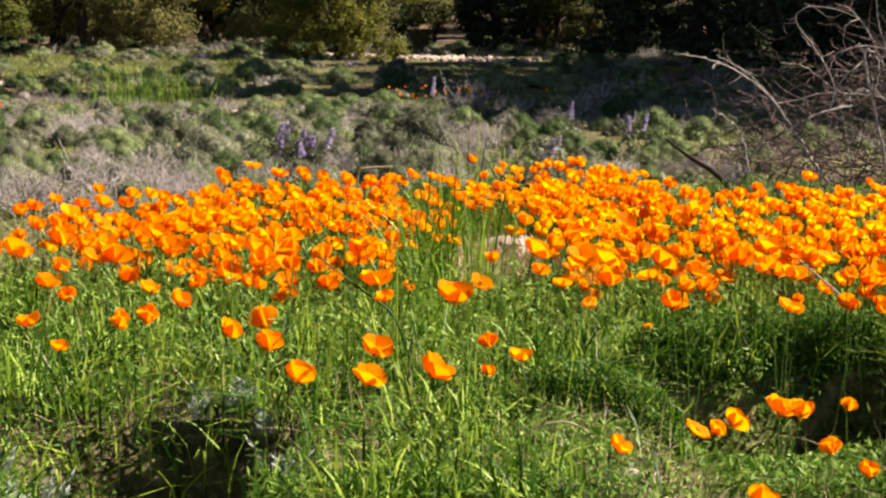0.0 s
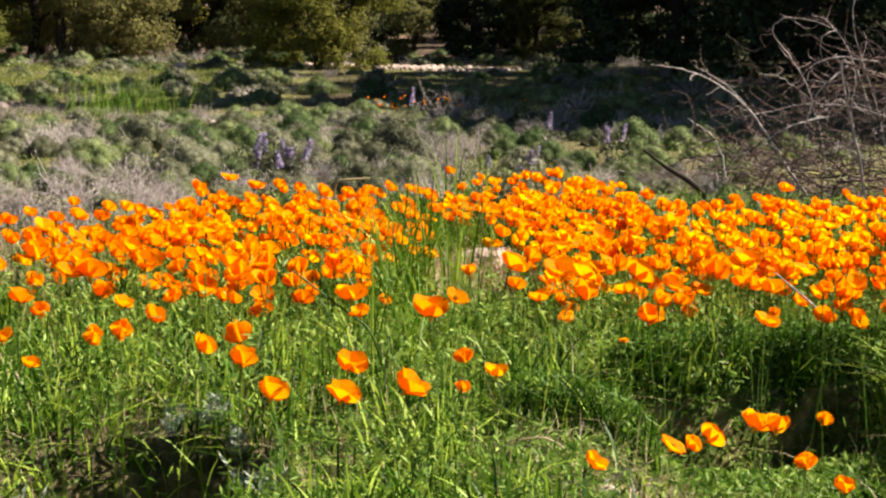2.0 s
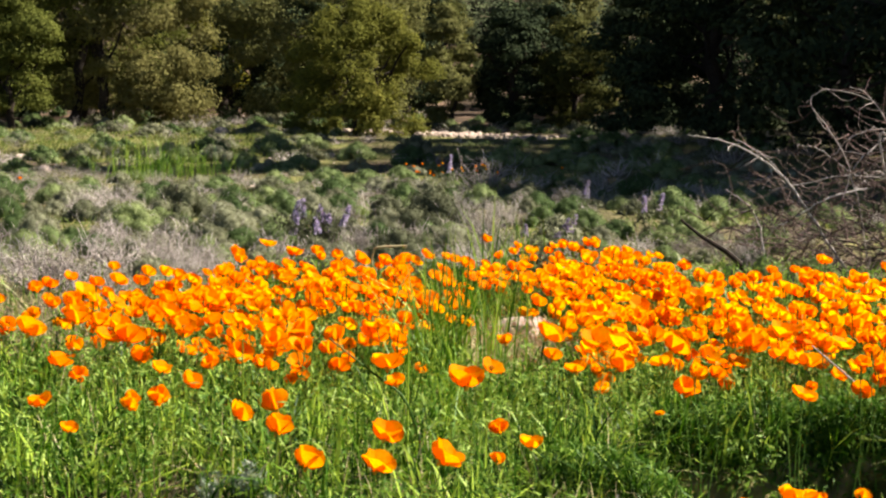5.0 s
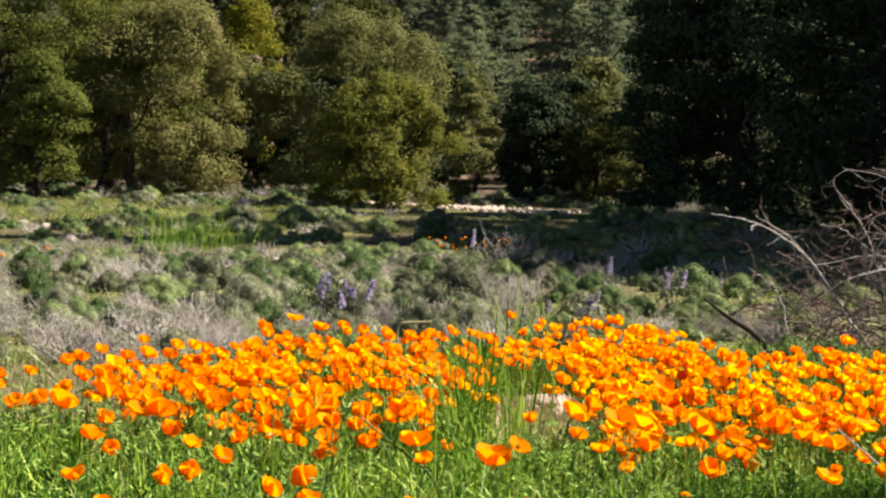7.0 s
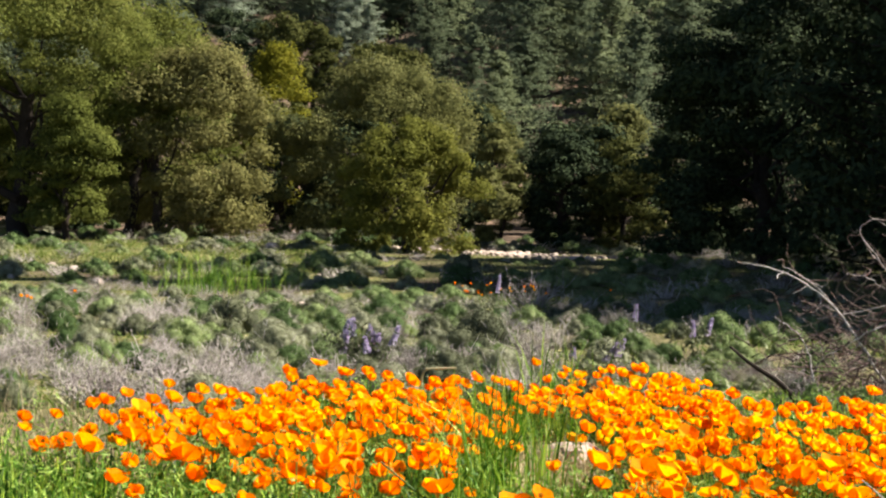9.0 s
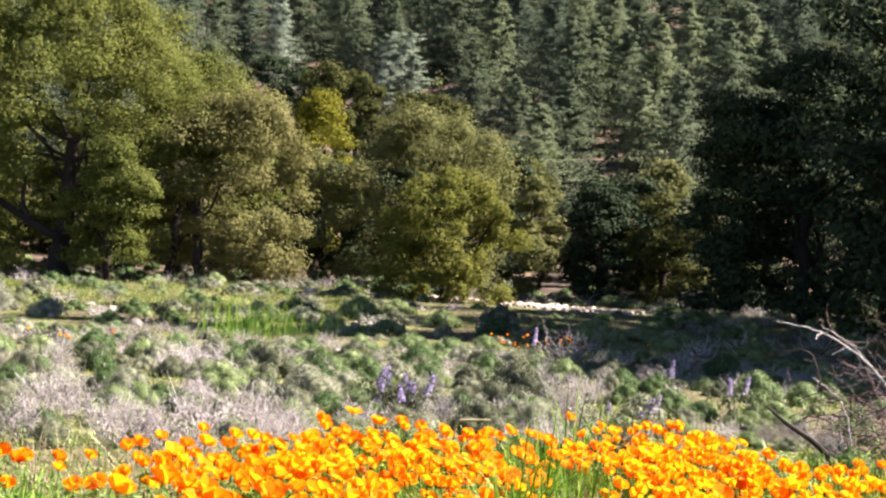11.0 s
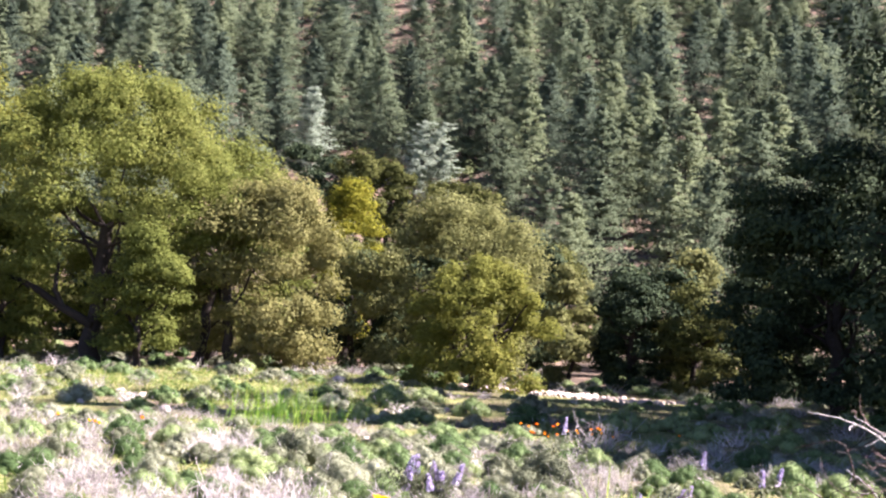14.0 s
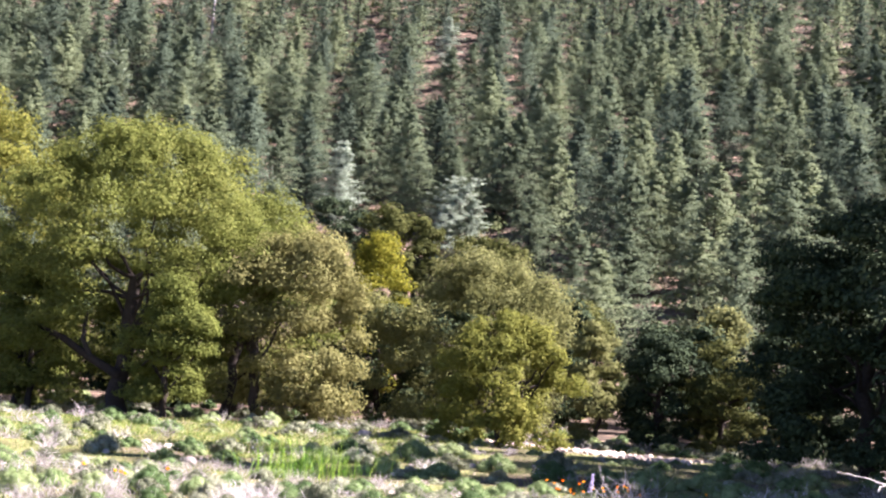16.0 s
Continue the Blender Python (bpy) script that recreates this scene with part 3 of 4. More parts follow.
    for _ in range(16):
        h, a = rng.uniform(0.35, 0.97) * height, rng.uniform(0, 2 * np.pi)
        r = rng.uniform(0.5, 1.6)
        link_part("branch", mesh("snag_branch", *tube([(0.05, 0.05, h), (r * 0.5 * math.cos(a), r * 0.5 * math.sin(a), h + 0.1), (r * math.cos(a), r * math.sin(a), h + 0.35)], [0.05, 0.04, 0.015], 5), DEAD), trunk)


snag(-65.9, 210.0, 15.0)
chaparral = []
for _ in range(2600):
    y = math.sqrt(rng.uniform(62**2, 290**2))
    x = y * rng.uniform(-0.56, 0.32)
    if clearing(x, y):
        continue
    wide = rng.uniform(0.6, 2.0)
    d = unit(rng.normal(size=(64, 3))) * [1, 1, 0.8]
    d[:, 2] = np.abs(d[:, 2])
    at = d * wide * rng.uniform(0.6, 1.0, (64, 1)) + [x, y, float(lie(x, y))]
    facing = d + rng.normal(0, 0.3, d.shape)
    chaparral.append(leaves(at, np.cross(facing, rng.normal(size=d.shape)), wide * 0.34, wide * 0.22, rng, 0.1, facing))
tagged(new("hill_chaparral", mesh("hill_chaparral", *joined(chaparral), BRUSH)), "dark green brush between the hillside pines", "brush", "", "stuff")
forest = tagged(root("pine_forest", "dense pine wood covering the upper hillside", "forest"), kind="stuff")
for crowns, needles in zip(far_crowns, (PINE, PINE_DEEP, PINE_LIGHT)):
    link_part("crowns", mesh("forest_crowns", *joined(crowns), needles), forest, "", "stuff")
link_part("trunks", mesh("forest_trunks", *joined(far_trunks), BARK), forest, "", "stuff")


# ---- shrubs ----
def core(rng, centre, r, sides=6):
    """A rounded, uneven heart of foliage inside a shrub's head."""
    rows = np.array([-0.6, 0.15, 0.75])
    a = np.linspace(0, 2 * np.pi, sides, endpoint=False) + rng.uniform(0, 6)
    wide = np.sqrt(1 - rows**2)[:, None] * rng.uniform(0.8, 1.1, (3, sides))
    ring = np.stack([wide * np.cos(a), wide * np.sin(a), np.repeat(rows[:, None], sides, 1) + rng.normal(0, 0.08, (3, sides))], -1)
    v = np.concatenate([ring.reshape(-1, 3), [[0, 0, 1.0]]]) * r + centre
    v[:, 2] = np.maximum(v[:, 2], -0.02)
    k = np.arange(sides)
    side = np.stack([k, (k + 1) % sides, (k + 1) % sides + sides, k + sides], -1)
    even = k[::2]
    high = np.stack([np.full(len(even), 3 * sides), even + 2 * sides, even + 1 + 2 * sides, (even + 2) % sides + 2 * sides], -1)
    return v, np.concatenate([side, side + sides, high])


def shrub_meshes(seed, kind, fine=False, far_off=False):
    """Woody stems and foliage of a dome-shaped shrub one metre wide."""
    rng = np.random.default_rng(seed)
    tall = {"green": 0.52, "sage": 0.5, "dry": 0.5}[kind]
    count = {"green": 12, "sage": 14, "dry": 56 if fine else 22 if far_off else 36}[kind]
    tips, stems = [], []
    for _ in range(count):
        a, far = rng.uniform(0, 2 * np.pi), rng.uniform(0.05, 1) ** 0.6
        tip = np.array([0.46 * far * np.cos(a), 0.46 * far * np.sin(a), tall * (1 - 0.6 * far**2) * rng.uniform(0.75, 1.08)])
        foot = np.array([rng.normal(0, 0.04), rng.normal(0, 0.04), -0.03])
        path = limb_path(rng, foot, tip, 0.12, 5)
        stems.append(tube(path, np.linspace(0.011 if kind == "dry" else 0.008, 0.0025, 5), 3))
        if kind == "dry":
            for _ in range(4 if fine else 2):
                p = path[rng.integers(1, 5)]
                end = p + (rng.normal(0, 0.09, 3) + [0, 0, 0.08])
                stems.append(tube(limb_path(rng, p, end, 0.15, 4), np.linspace(0.005, 0.002, 4), 3))
        tips.append(tip)
    tips = np.array(tips)
    if kind == "dry":
        per = 10 if fine else 5
        at = np.repeat(tips, per, 0) + rng.normal(0, 0.05, (len(tips) * per, 3))
        at[:, 2] -= rng.uniform(0, 0.2, len(at))
        facing = unit(at - [0, 0, 0.08]) + rng.normal(0, 0.5, at.shape) + [0, 0, 0.5]
        axes = np.cross(facing, rng.normal(size=at.shape)) + unit(at) * 0.6
        foliage = [leaves(at, axes, 0.03 if fine else 0.05, 0.008 if fine else 0.014, rng, 0.15, facing)]
    else:
        heads = 9
        a = np.arange(heads) * 2.4 + rng.uniform(0, 6)
        far = np.sqrt(np.linspace(0.0, 0.55, heads)) * rng.uniform(0.8, 1.15, heads)
        r = rng.uniform(0.13, 0.2, heads)
        hub = np.column_stack([0.45 * far * np.cos(a), 0.45 * far * np.sin(a), np.maximum(0.08, tall * (0.95 - 0.9 * far**1.6) - r)])
        per = 640 if fine else 130 if far_off else 330
        d = unit(rng.normal(size=(heads, per, 3)))
        d[..., 2] = np.where(d[..., 2] < -0.5, -d[..., 2], d[..., 2])
        at = (hub[:, None] + d * (r[:, None] * rng.uniform(0.82, 1.1, (heads, per)))[..., None]).reshape(-1, 3)
        d = d.reshape(-1, 3)
        at[:, 2] = np.maximum(at[:, 2], 0.01)
        facing = d + rng.normal(0, 0.2, d.shape) + [0, 0, 0.1]
        axes = np.cross(facing, rng.normal(size=d.shape)) + d * (0.9 if kind == "sage" else 0.5) + [0, 0, 0.3]
        size = {"green": (0.06, 0.034), "sage": (0.066, 0.026)}[kind]
        scale = 0.42 if fine else 0.95 if far_off else 0.58
        size = (size[0] * scale, size[1] * scale)
        foliage = [leaves(at, axes, *size, rng, 0.15, facing)] + [core(rng, c, 0.84 * q) for c, q in zip(hub, r)]
    leaf = {"green": SHRUB, "sage": SAGE, "dry": SAGE}[kind]
    return mesh(kind + "_stems", *joined(stems), TWIG), mesh(kind + "_foliage", *joined(foliage), leaf)


def shrub(kind, seed, fine=False, far_off=False):
    name, label = {
        "green": ("green_shrub", "low rounded bright green shrub in the meadow"),
        "sage": ("sagebrush", "grey-green sagebrush with fine leaves in the meadow"),
        "dry": ("dry_shrub", "dry grey-brown shrub of bare twigs in the meadow"),
    }[kind]
    ob = root(name, label, "shrub", {"green": "green shrubs", "sage": "sagebrush", "dry": "dry shrubs"}[kind])
    stems, foliage = shrub_meshes(seed, kind, fine, far_off)
    tagged(link_part("brushwood", stems, ob), "", "", "", "stuff")
    tagged(link_part("foliage", foliage, ob), "", "", "", "stuff")
    return ob


SHRUBS = {kind: [shrub(kind, 70 + 10 * n + k, 2 < k < 6, k > 5) for k in range(9)] for n, kind in enumerate(("green", "sage", "dry"))}
GREEN_AT = [
    (-2.73, 15.9, 0.45), (-2.16, 9.6, 0.5), (-2.30, 7.8, 0.4), (-1.90, 19.6, 0.8), (-1.31, 18.9, 0.8), (-1.28, 14.2, 0.6), (-1.64, 13.1, 0.45), (-5.95, 22.3, 0.6), (-7.21, 24.5, 0.76), (-7.06, 28.3, 0.70),
    (0.58, 11.2, 0.4), (1.70, 12.2, 0.55), (2.12, 12.4, 0.46), (1.82, 9.0, 0.45), (1.26, 9.3, 0.38), (3.29, 26.8, 0.72), (2.79, 24.3, 0.70), (-1.28, 8.6, 0.38), (-1.56, 8.8, 0.35), (-1.38, 8.0, 0.34),
    (-0.53, 9.0, 0.34), (0.90, 10.9, 0.4), (1.06, 10.4, 0.35), (-3.64, 12.9, 0.45), (1.55, 10.2, 0.42),
]
SHADY_AT = [(-3.67, 26.5, 0.87), (-5.00, 27.9, 0.92), (-4.57, 22.0, 0.72), (-0.89, 24.1, 0.95), (0.69, 23.6, 0.95), (1.62, 25.3, 0.8), (-0.05, 25.0, 0.8), (-2.60, 22.7, 0.84), (-3.49, 22.7, 0.75), (-1.92, 25.4, 0.83), (2.02, 23.1, 0.9), (2.94, 21.4, 0.85), (2.95, 18.8, 0.69), (2.02, 17.1, 0.63), (0.95, 18.1, 0.66), (-0.90, 20.2, 0.58), (-3.75, 27.9, 1.1)]
SAGE_AT = [(-3.82, 14.0, 0.6), (-2.19, 11.3, 0.66), (-1.43, 8.8, 0.55), (-1.71, 8.0, 0.46), (-0.22, 10.4, 0.75), (-2.82, 10.9, 0.42), (-1.00, 8.9, 0.32), (-0.75, 9.6, 0.34), (0.02, 10.0, 0.42), (0.66, 10.4, 0.40), (-1.40, 10.1, 0.4), (-2.79, 9.5, 0.38), (-0.53, 10.3, 0.4), (-6.6, 24.8, 0.8), (0.16, 21.5, 0.8), (-1.0, 28.6, 0.9)]
DRY_AT = [
    (-1.78, 6.6, 0.5), (-2.11, 8.8, 0.32), (-0.35, 8.8, 0.4), (0.25, 18.1, 1.0), (0.32, 11.2, 0.38), (-2.36, 17.6, 0.4), (-1.56, 7.9, 0.44), (-1.95, 6.7, 0.36), (-1.49, 6.2, 0.34), (0.78, 17.5, 0.64), (-1.27, 7.0, 0.35), (-1.49, 6.9, 0.32),
    (1.56, 8.3, 0.28), (1.41, 8.5, 0.30), (-4.98, 17.1, 0.56), (1.69, 17.8, 0.65), (-12.5, 34.0, 1.0), (-13.6, 36.0, 1.1), (-11.0, 27.5, 0.9), (-11.6, 29.0, 0.9), (-9.2, 29.5, 0.8), (-6.2, 15.6, 0.6), (-5.6, 19.5, 0.7), (-1.0, 6.4, 0.34),
]
used = []
rng = np.random.default_rng(17)


def plant(kind, x, y, width):
    copy_thing(SHRUBS[kind][rng.integers(3) + (3 if y < 12 else 0 if y < 21 else 6)], standing(x, y, rng.uniform(0, 360), width, rng.uniform(0.85, 1.1) if y < 14 else rng.uniform(0.6, 0.9), 0.02))
    used.append((x, y, width))


for kind, places in (("green", GREEN_AT), ("green", SHADY_AT), ("sage", SAGE_AT), ("dry", DRY_AT)):
    for x, y, width in places:
        plant(kind, x, y, width)
for _ in range(14000):
    if len(used) > 900:
        break
    y = rng.choice([rng.uniform(6.2, 9), rng.uniform(8.5, 20), rng.uniform(8.5, 20), rng.uniform(12, 44), rng.uniform(12, 44), rng.uniform(36, 52)])
    x = -0.13 * (y - 5) + rng.uniform(-0.32, 0.34) * (y + 1)
    width = rng.uniform(0.4, 0.8) * (1 + y / 150) if y > 21 else rng.uniform(0.25, 0.5)
    if (-0.1 < x / y < 0.07 and 26 < y < 42) or (x < -4.5 and 25 < y < 43 and rng.uniform() < 0.35):
        continue
    if any((x - a) ** 2 + (y - b) ** 2 < ((0.32 if y < 20 else 0.38) * (width + w)) ** 2 for a, b, w in used):
        continue
    if x > 1.75 and y < 9.6:
        continue
    if y < 12 and x > 0.3:
        width *= 0.6
    plant(rng.choice(["green", "sage", "dry"], p=[0.3, 0.36, 0.34]), x, y, width)
for _ in range(14):
    y = rng.uniform(12.5, 24)
    plant(rng.choice(["green", "sage", "dry"], p=[0.45, 0.35, 0.2]), rng.uniform(0.3, 0.3 + 0.24 * y), y, rng.uniform(0.35, 0.65))
for _ in range(26):
    y = rng.uniform(28, 37)
    plant(rng.choice(["green", "sage", "dry"], p=[0.5, 0.2, 0.3]), y * rng.uniform(-0.1, 0.07), y, rng.uniform(0.35, 0.6))
for _ in range(80):
    y = rng.uniform(41.5, 51)
    plant(rng.choice(["green", "sage", "dry"], p=[0.4, 0.4, 0.2]), -0.13 * y + rng.uniform(-0.34, 0.36) * y, y, rng.uniform(0.6, 1.2))
for n, obs in enumerate(SHRUBS.values()):
    for k, ob in enumerate(obs):
        ob.matrix_world = standing(-9 - k * 1.3, 20 + 3 * n, 0, 0.8)


# ---- poppies ----
def petal_arrays(opening, seed, length=0.55, half=0.42, n=6):
    """One cupped petal of a flower one unit across, leaning out by the opening angle."""
    rng = np.random.default_rng(seed)
    u, w = np.meshgrid(np.linspace(-1, 1, n), np.linspace(0, 1, n))
    wide = half * np.sin(np.pi * np.clip(0.1 + 0.62 * w, 0, 1)) ** 0.8 * (1 - 0.12 * w**6)
    a = radians(opening)
    rim = 1 - 0.16 * u**2 + 0.03 * np.sin(5 * u + rng.uniform(0, 6))
    reach = w * length * rim
    lift = 0.22 * np.sin(np.pi * w * 0.5) * length
    out = reach * np.sin(a) + lift * np.cos(a) * 0.6 * (1 - w * 0.5)
    up = reach * np.cos(a) + 0.06 * w * np.sin(4 * u + rng.uniform(0, 6)) * length
    cup = 0.28 * u**2 * wide * (1.2 - a / 2)
    v = np.stack([out - cup, u * wide, up], -1).reshape(-1, 3)
    i, k = np.meshgrid(np.arange(n - 1), np.arange(n - 1), indexing="ij")
    p = i * n + k
    return v, np.stack([p, p + 1, p + 1 + n, p + n], -1).reshape(-1, 4)


OPENINGS = (14, 28, 42, 60)
PETALS = [petal_arrays(a, 90 + k) for k, a in enumerate(OPENINGS)]
DRIFT_PETALS = [petal_arrays(a, 90 + k, n=4) for k, a in enumerate(OPENINGS)]
PETAL_MESHES = [smooth(mesh("petal", *p, PETAL)) for p in PETALS]
STEM_ARRAYS = tube([(0.05, 0.02, 0), (0.03, -0.01, 0.35), (0.01, 0.01, 0.7), (0, 0, 0.92), (0, 0, 1)], [0.0013, 0.0012, 0.0011, 0.0011, 0.0035], 5)
STEM_MESH = smooth(mesh("stem", *STEM_ARRAYS, STEM))


def heart_arrays():
    """The small green cone under a flower and the tuft of stamens in it, for a flower one unit across."""
    rng = np.random.default_rng(5)
    cone = tube([(0, 0, -0.12), (0, 0, -0.04), (0, 0, 0.03)], [0.03, 0.06, 0.075], 7)
    a, lean = rng.uniform(0, 2 * np.pi, 22), rng.uniform(0.05, 0.5, 22)
    way = np.column_stack([np.cos(a) * lean, np.sin(a) * lean, np.ones(22)])
    return joined([cone, leaves(way * 0.11, way, 0.2, 0.03, rng)])


HEART = material("poppy_heart", [(0.5, 0.25, 0.02), (0.8, 0.42, 0.02)], 0.7, 30, 4, 0, 0.2)
HEART_MESH = mesh("flower_heart", *heart_arrays(), HEART)


def head_pose(rng, height):
    """Flower heads lean towards the sun, each a little its own way."""
    lean = Vector((to_sun.x * 0.45 + rng.normal(0, 0.28), to_sun.y * 0.3 + rng.normal(0, 0.28) - 0.1, 1.0))
    return Matrix.Translation((0, 0, height)) @ lean.to_track_quat("Z", "Y").to_matrix().to_4x4() @ pose(0, 0, 0, 0, 0, rng.uniform(0, 90))


def poppy(rng, x, y, height, across, kind):
    ob = root("poppy", "orange poppy flower on a thin green stem", "flower", "poppies of the meadow")
    ob.matrix_world = pose(x, y, float(lie(x, y)) - 0.01)
    height += float(hollow(x, y))
    link_part("stem", STEM_MESH, ob).matrix_basis = pose(0, 0, 0, 0, 0, rng.uniform(0, 360)) @ Matrix.Diagonal((1, 1, height + 0.01, 1))
    heart = link_part("flower_heart", HEART_MESH, ob, "yellow-orange flower centre")
    heart.matrix_basis = head_pose(rng, height) @ Matrix.Scale(across, 4)
    for k in range(4):
        link_part("petal", PETAL_MESHES[kind], heart).matrix_basis = pose(0, 0, 0, 0, rng.normal(0, 5), 90 * k) @ Matrix.Scale(1 if k % 2 else 0.94, 4)


FRONT = [
    (-0.79, 3.07, 4.2), (-0.67, 2.83, 2.9), (-0.63, 3.08, 4.4), (-0.59, 3.14, 4.7), (-0.56, 3.32, 4.4), (-0.89, 3.54, 5.4), (-0.80, 3.36, 4.0), (-0.73, 3.62, 5.6), (-0.65, 3.46, 4.1), (-0.55, 3.53, 3.9),
    (-0.41, 3.00, 4.5), (-0.43, 3.53, 4.2), (-0.35, 3.10, 5.7), (-0.32, 2.88, 5.0), (-0.52, 3.69, 6.2), (-0.27, 3.52, 4.2), (-0.24, 2.63, 4.9), (-0.13, 2.85, 5.2), (-0.13, 2.62, 5.0), (-0.03, 2.69, 5.4),
    (0.07, 2.89, 3.3), (0.12, 2.78, 3.7), (0.06, 2.65, 2.5), (0.37, 3.04, 1.7), (0.69, 3.29, 4.5), (0.72, 3.34, 2.8), (0.87, 3.25, 3.3), (0.46, 3.32, 5.5),
]
MIDDLE = [
    (0.01, 3.12, 6.6), (-0.15, 3.29, 5.9), (-0.12, 3.06, 3.5), (0.06, 3.25, 4.0), (0.20, 3.77, 6.4), (0.23, 3.25, 4.0), (0.19, 3.40, 3.8), (0.32, 3.33, 5.6), (0.46, 3.21, 4.2), (0.50, 3.20, 3.3), (0.72, 3.39, 4.9),
    (0.65, 3.62, 5.8), (0.77, 3.84, 6.3), (0.82, 3.65, 5.1), (0.42, 3.37, 4.4), (0.47, 3.61, 6.2), (0.31, 3.65, 6.6), (0.35, 3.6, 5.6), (-0.21, 3.70, 6.2), (-0.37, 3.72, 6.0), (-0.34, 3.48, 4.1),
    (-0.41, 3.53, 5.4), (-0.45, 3.73, 6.3), (-0.75, 3.60, 6.6), (-0.80, 3.60, 5.3), (-0.96, 3.91, 6.6), (-1.01, 3.70, 6.6), (-0.64, 3.66, 4.4), (-0.56, 3.66, 3.9), (0.69, 3.44, 4.1), (0.83, 3.37, 3.5), (0.9, 3.54, 3.2),
]
LOW = [(0.40, 2.69, 3.9), (0.43, 2.69, 3.0), (0.47, 2.75, 4.4), (0.57, 2.84, 5.2), (0.60, 2.81, 4.6), (0.69, 2.85, 3.1), (0.59, 2.58, 3.4), (0.26, 2.59, 3.6), (0.42, 2.32, 4.8), (0.61, 2.46, 3.2)]
TALL = [(-0.76, 5.9, 5.6), (-0.81, 5.45, 5.6), (-0.60, 5.5, 5.0), (-0.36, 5.3, 5.6), (-1.15, 4.55, 3.8), (-1.01, 3.9, 4.0), (-0.92, 4.45, 3.4), (-1.0, 4.5, 5.2), (0.09, 6.25, 4.5), (1.27, 5.5, 4.4)]
rng = np.random.default_rng(23)
flowers = []
for places, middle in ((FRONT, 0.2), (MIDDLE, 0.25), (LOW, 0.1), (TALL, 0.28)):
    for x, y, across in places:
        kind = int(rng.choice([0, 1, 2, 3], p=[0.2, 0.4, 0.3, 0.1]))
        flowers.append((x, y, middle - 0.0032 * across - float(lie(x, y)) - float(hollow(x, y)), across / 100 * 1.33, kind))


def poppy_density(x, y):
    """How thickly poppies stand: two drifts with a grassy gap between them."""
    edge = np.interp(x, [-1.5, -1.1, -0.95, -0.7, 0.05, 0.2, 0.6, 0.85, 1.6, 2.2], [3.9, 4.6, 5.1, 5.6, 5.7, 6.1, 6.4, 5.5, 5.5, 5.2])
    near = 3.75 + 0.15 * math.sin(3 * x) - 0.25 * (x > 0.3)
    thick = 1.0 if near < y < edge else 0.0
    gap = math.exp(-(((x + 0.03) / 0.1) ** 2)) * (y < 4.9)
    stone_gap = 0.02 < x * 5.2 / y < 0.28 and 3.3 < y < 5.3
    thick *= min(1, max(0.22, (y - near) / 0.8))
    return thick * (1 - 0.85 * gap) * ((0.3 if y < 4.1 else 0.1) if stone_gap else 1)


while len(flowers) < 1450:
    y = rng.uniform(3.3, 6.5)
    x = rng.uniform(-0.4, 0.42) * y
    if rng.uniform() > poppy_density(x, y) or (hollow(x, y) > 0.02 and y < 3.6):
        continue
    flowers.append((x, y, rng.uniform(0.13, 0.25) + (0.03 if rng.uniform() < 0.12 else 0), rng.uniform(0.044, 0.068), int(rng.choice([0, 1, 2, 3], p=[0.25, 0.4, 0.25, 0.1]))))
flowers = flowers[:80] + sorted(flowers[80:], key=lambda p: p[1])
for x, y, height, across, kind in flowers[:290]:
    poppy(rng, x, y, height, across, kind)


def moved(m, v):
    m = np.array(m)
    return v @ m[:3, :3].T + m[:3, 3]


MEADOW_POPPIES = ((-0.4, 17.4, 16, 0.4), (0.55, 17.1, 6, 0.3), (-3.86, 11.6, 5, 0.3))
petals, stems = [], []
for x, y, height, across, kind in flowers[290:]:
    height += float(hollow(x, y))
    base = pose(x, y, float(lie(x, y)) - 0.01)
    head = base @ head_pose(rng, height)
    for k in range(4):
        petals.append((moved(head @ pose(0, 0, 0, 0, 0, 90 * k) @ Matrix.Scale(across, 4), DRIFT_PETALS[kind][0]), DRIFT_PETALS[kind][1]))
    stems.append((moved(base @ Matrix.Diagonal((1, 1, height, 1)), STEM_ARRAYS[0]), STEM_ARRAYS[1]))
for x0, y0, n, spread in MEADOW_POPPIES:
    for _ in range(n):
        x, y = x0 + rng.normal(0, spread), y0 + rng.normal(0, spread)
        height = rng.uniform(0.2, 0.32)
        base = pose(x, y, float(lie(x, y)) - 0.01)
        head = base @ head_pose(rng, height)
        for k in range(4):
            petals.append((moved(head @ pose(0, 0, 0, 0, 0, 90 * k) @ Matrix.Scale(0.036, 4), DRIFT_PETALS[1][0]), DRIFT_PETALS[1][1]))
        stems.append((moved(base @ Matrix.Diagonal((1, 1, height, 1)), STEM_ARRAYS[0]), STEM_ARRAYS[1]))
drift = root("poppy_drift", "drift of orange poppies at the back of the flower field", "flowers")
tagged(drift, kind="stuff")
link_part("petals", smooth(mesh("drift_petals", *joined(petals), PETAL)), drift, "", "stuff")
link_part("stems", mesh("drift_stems", *joined(stems), STEM), drift, "", "stuff")


# ---- grass and leaves between the flowers ----
def grass(name, label, n, where, height, width, mat, seed, lean=0.35, single=False):
    rng = np.random.default_rng(seed)
    xy = where(rng, n)
    h = rng.uniform(*height, len(xy)) * rng.uniform(0.7, 1.2, len(xy))
    h *= np.clip((xy[:, 1] - 1.7) / 1.4, 0.6, 1.0)
    z = lie(xy[:, 0], xy[:, 1]) - 0.01
    if single:
        axes = rng.normal(0, lean, (len(xy), 3)) + [0, 0, 1]
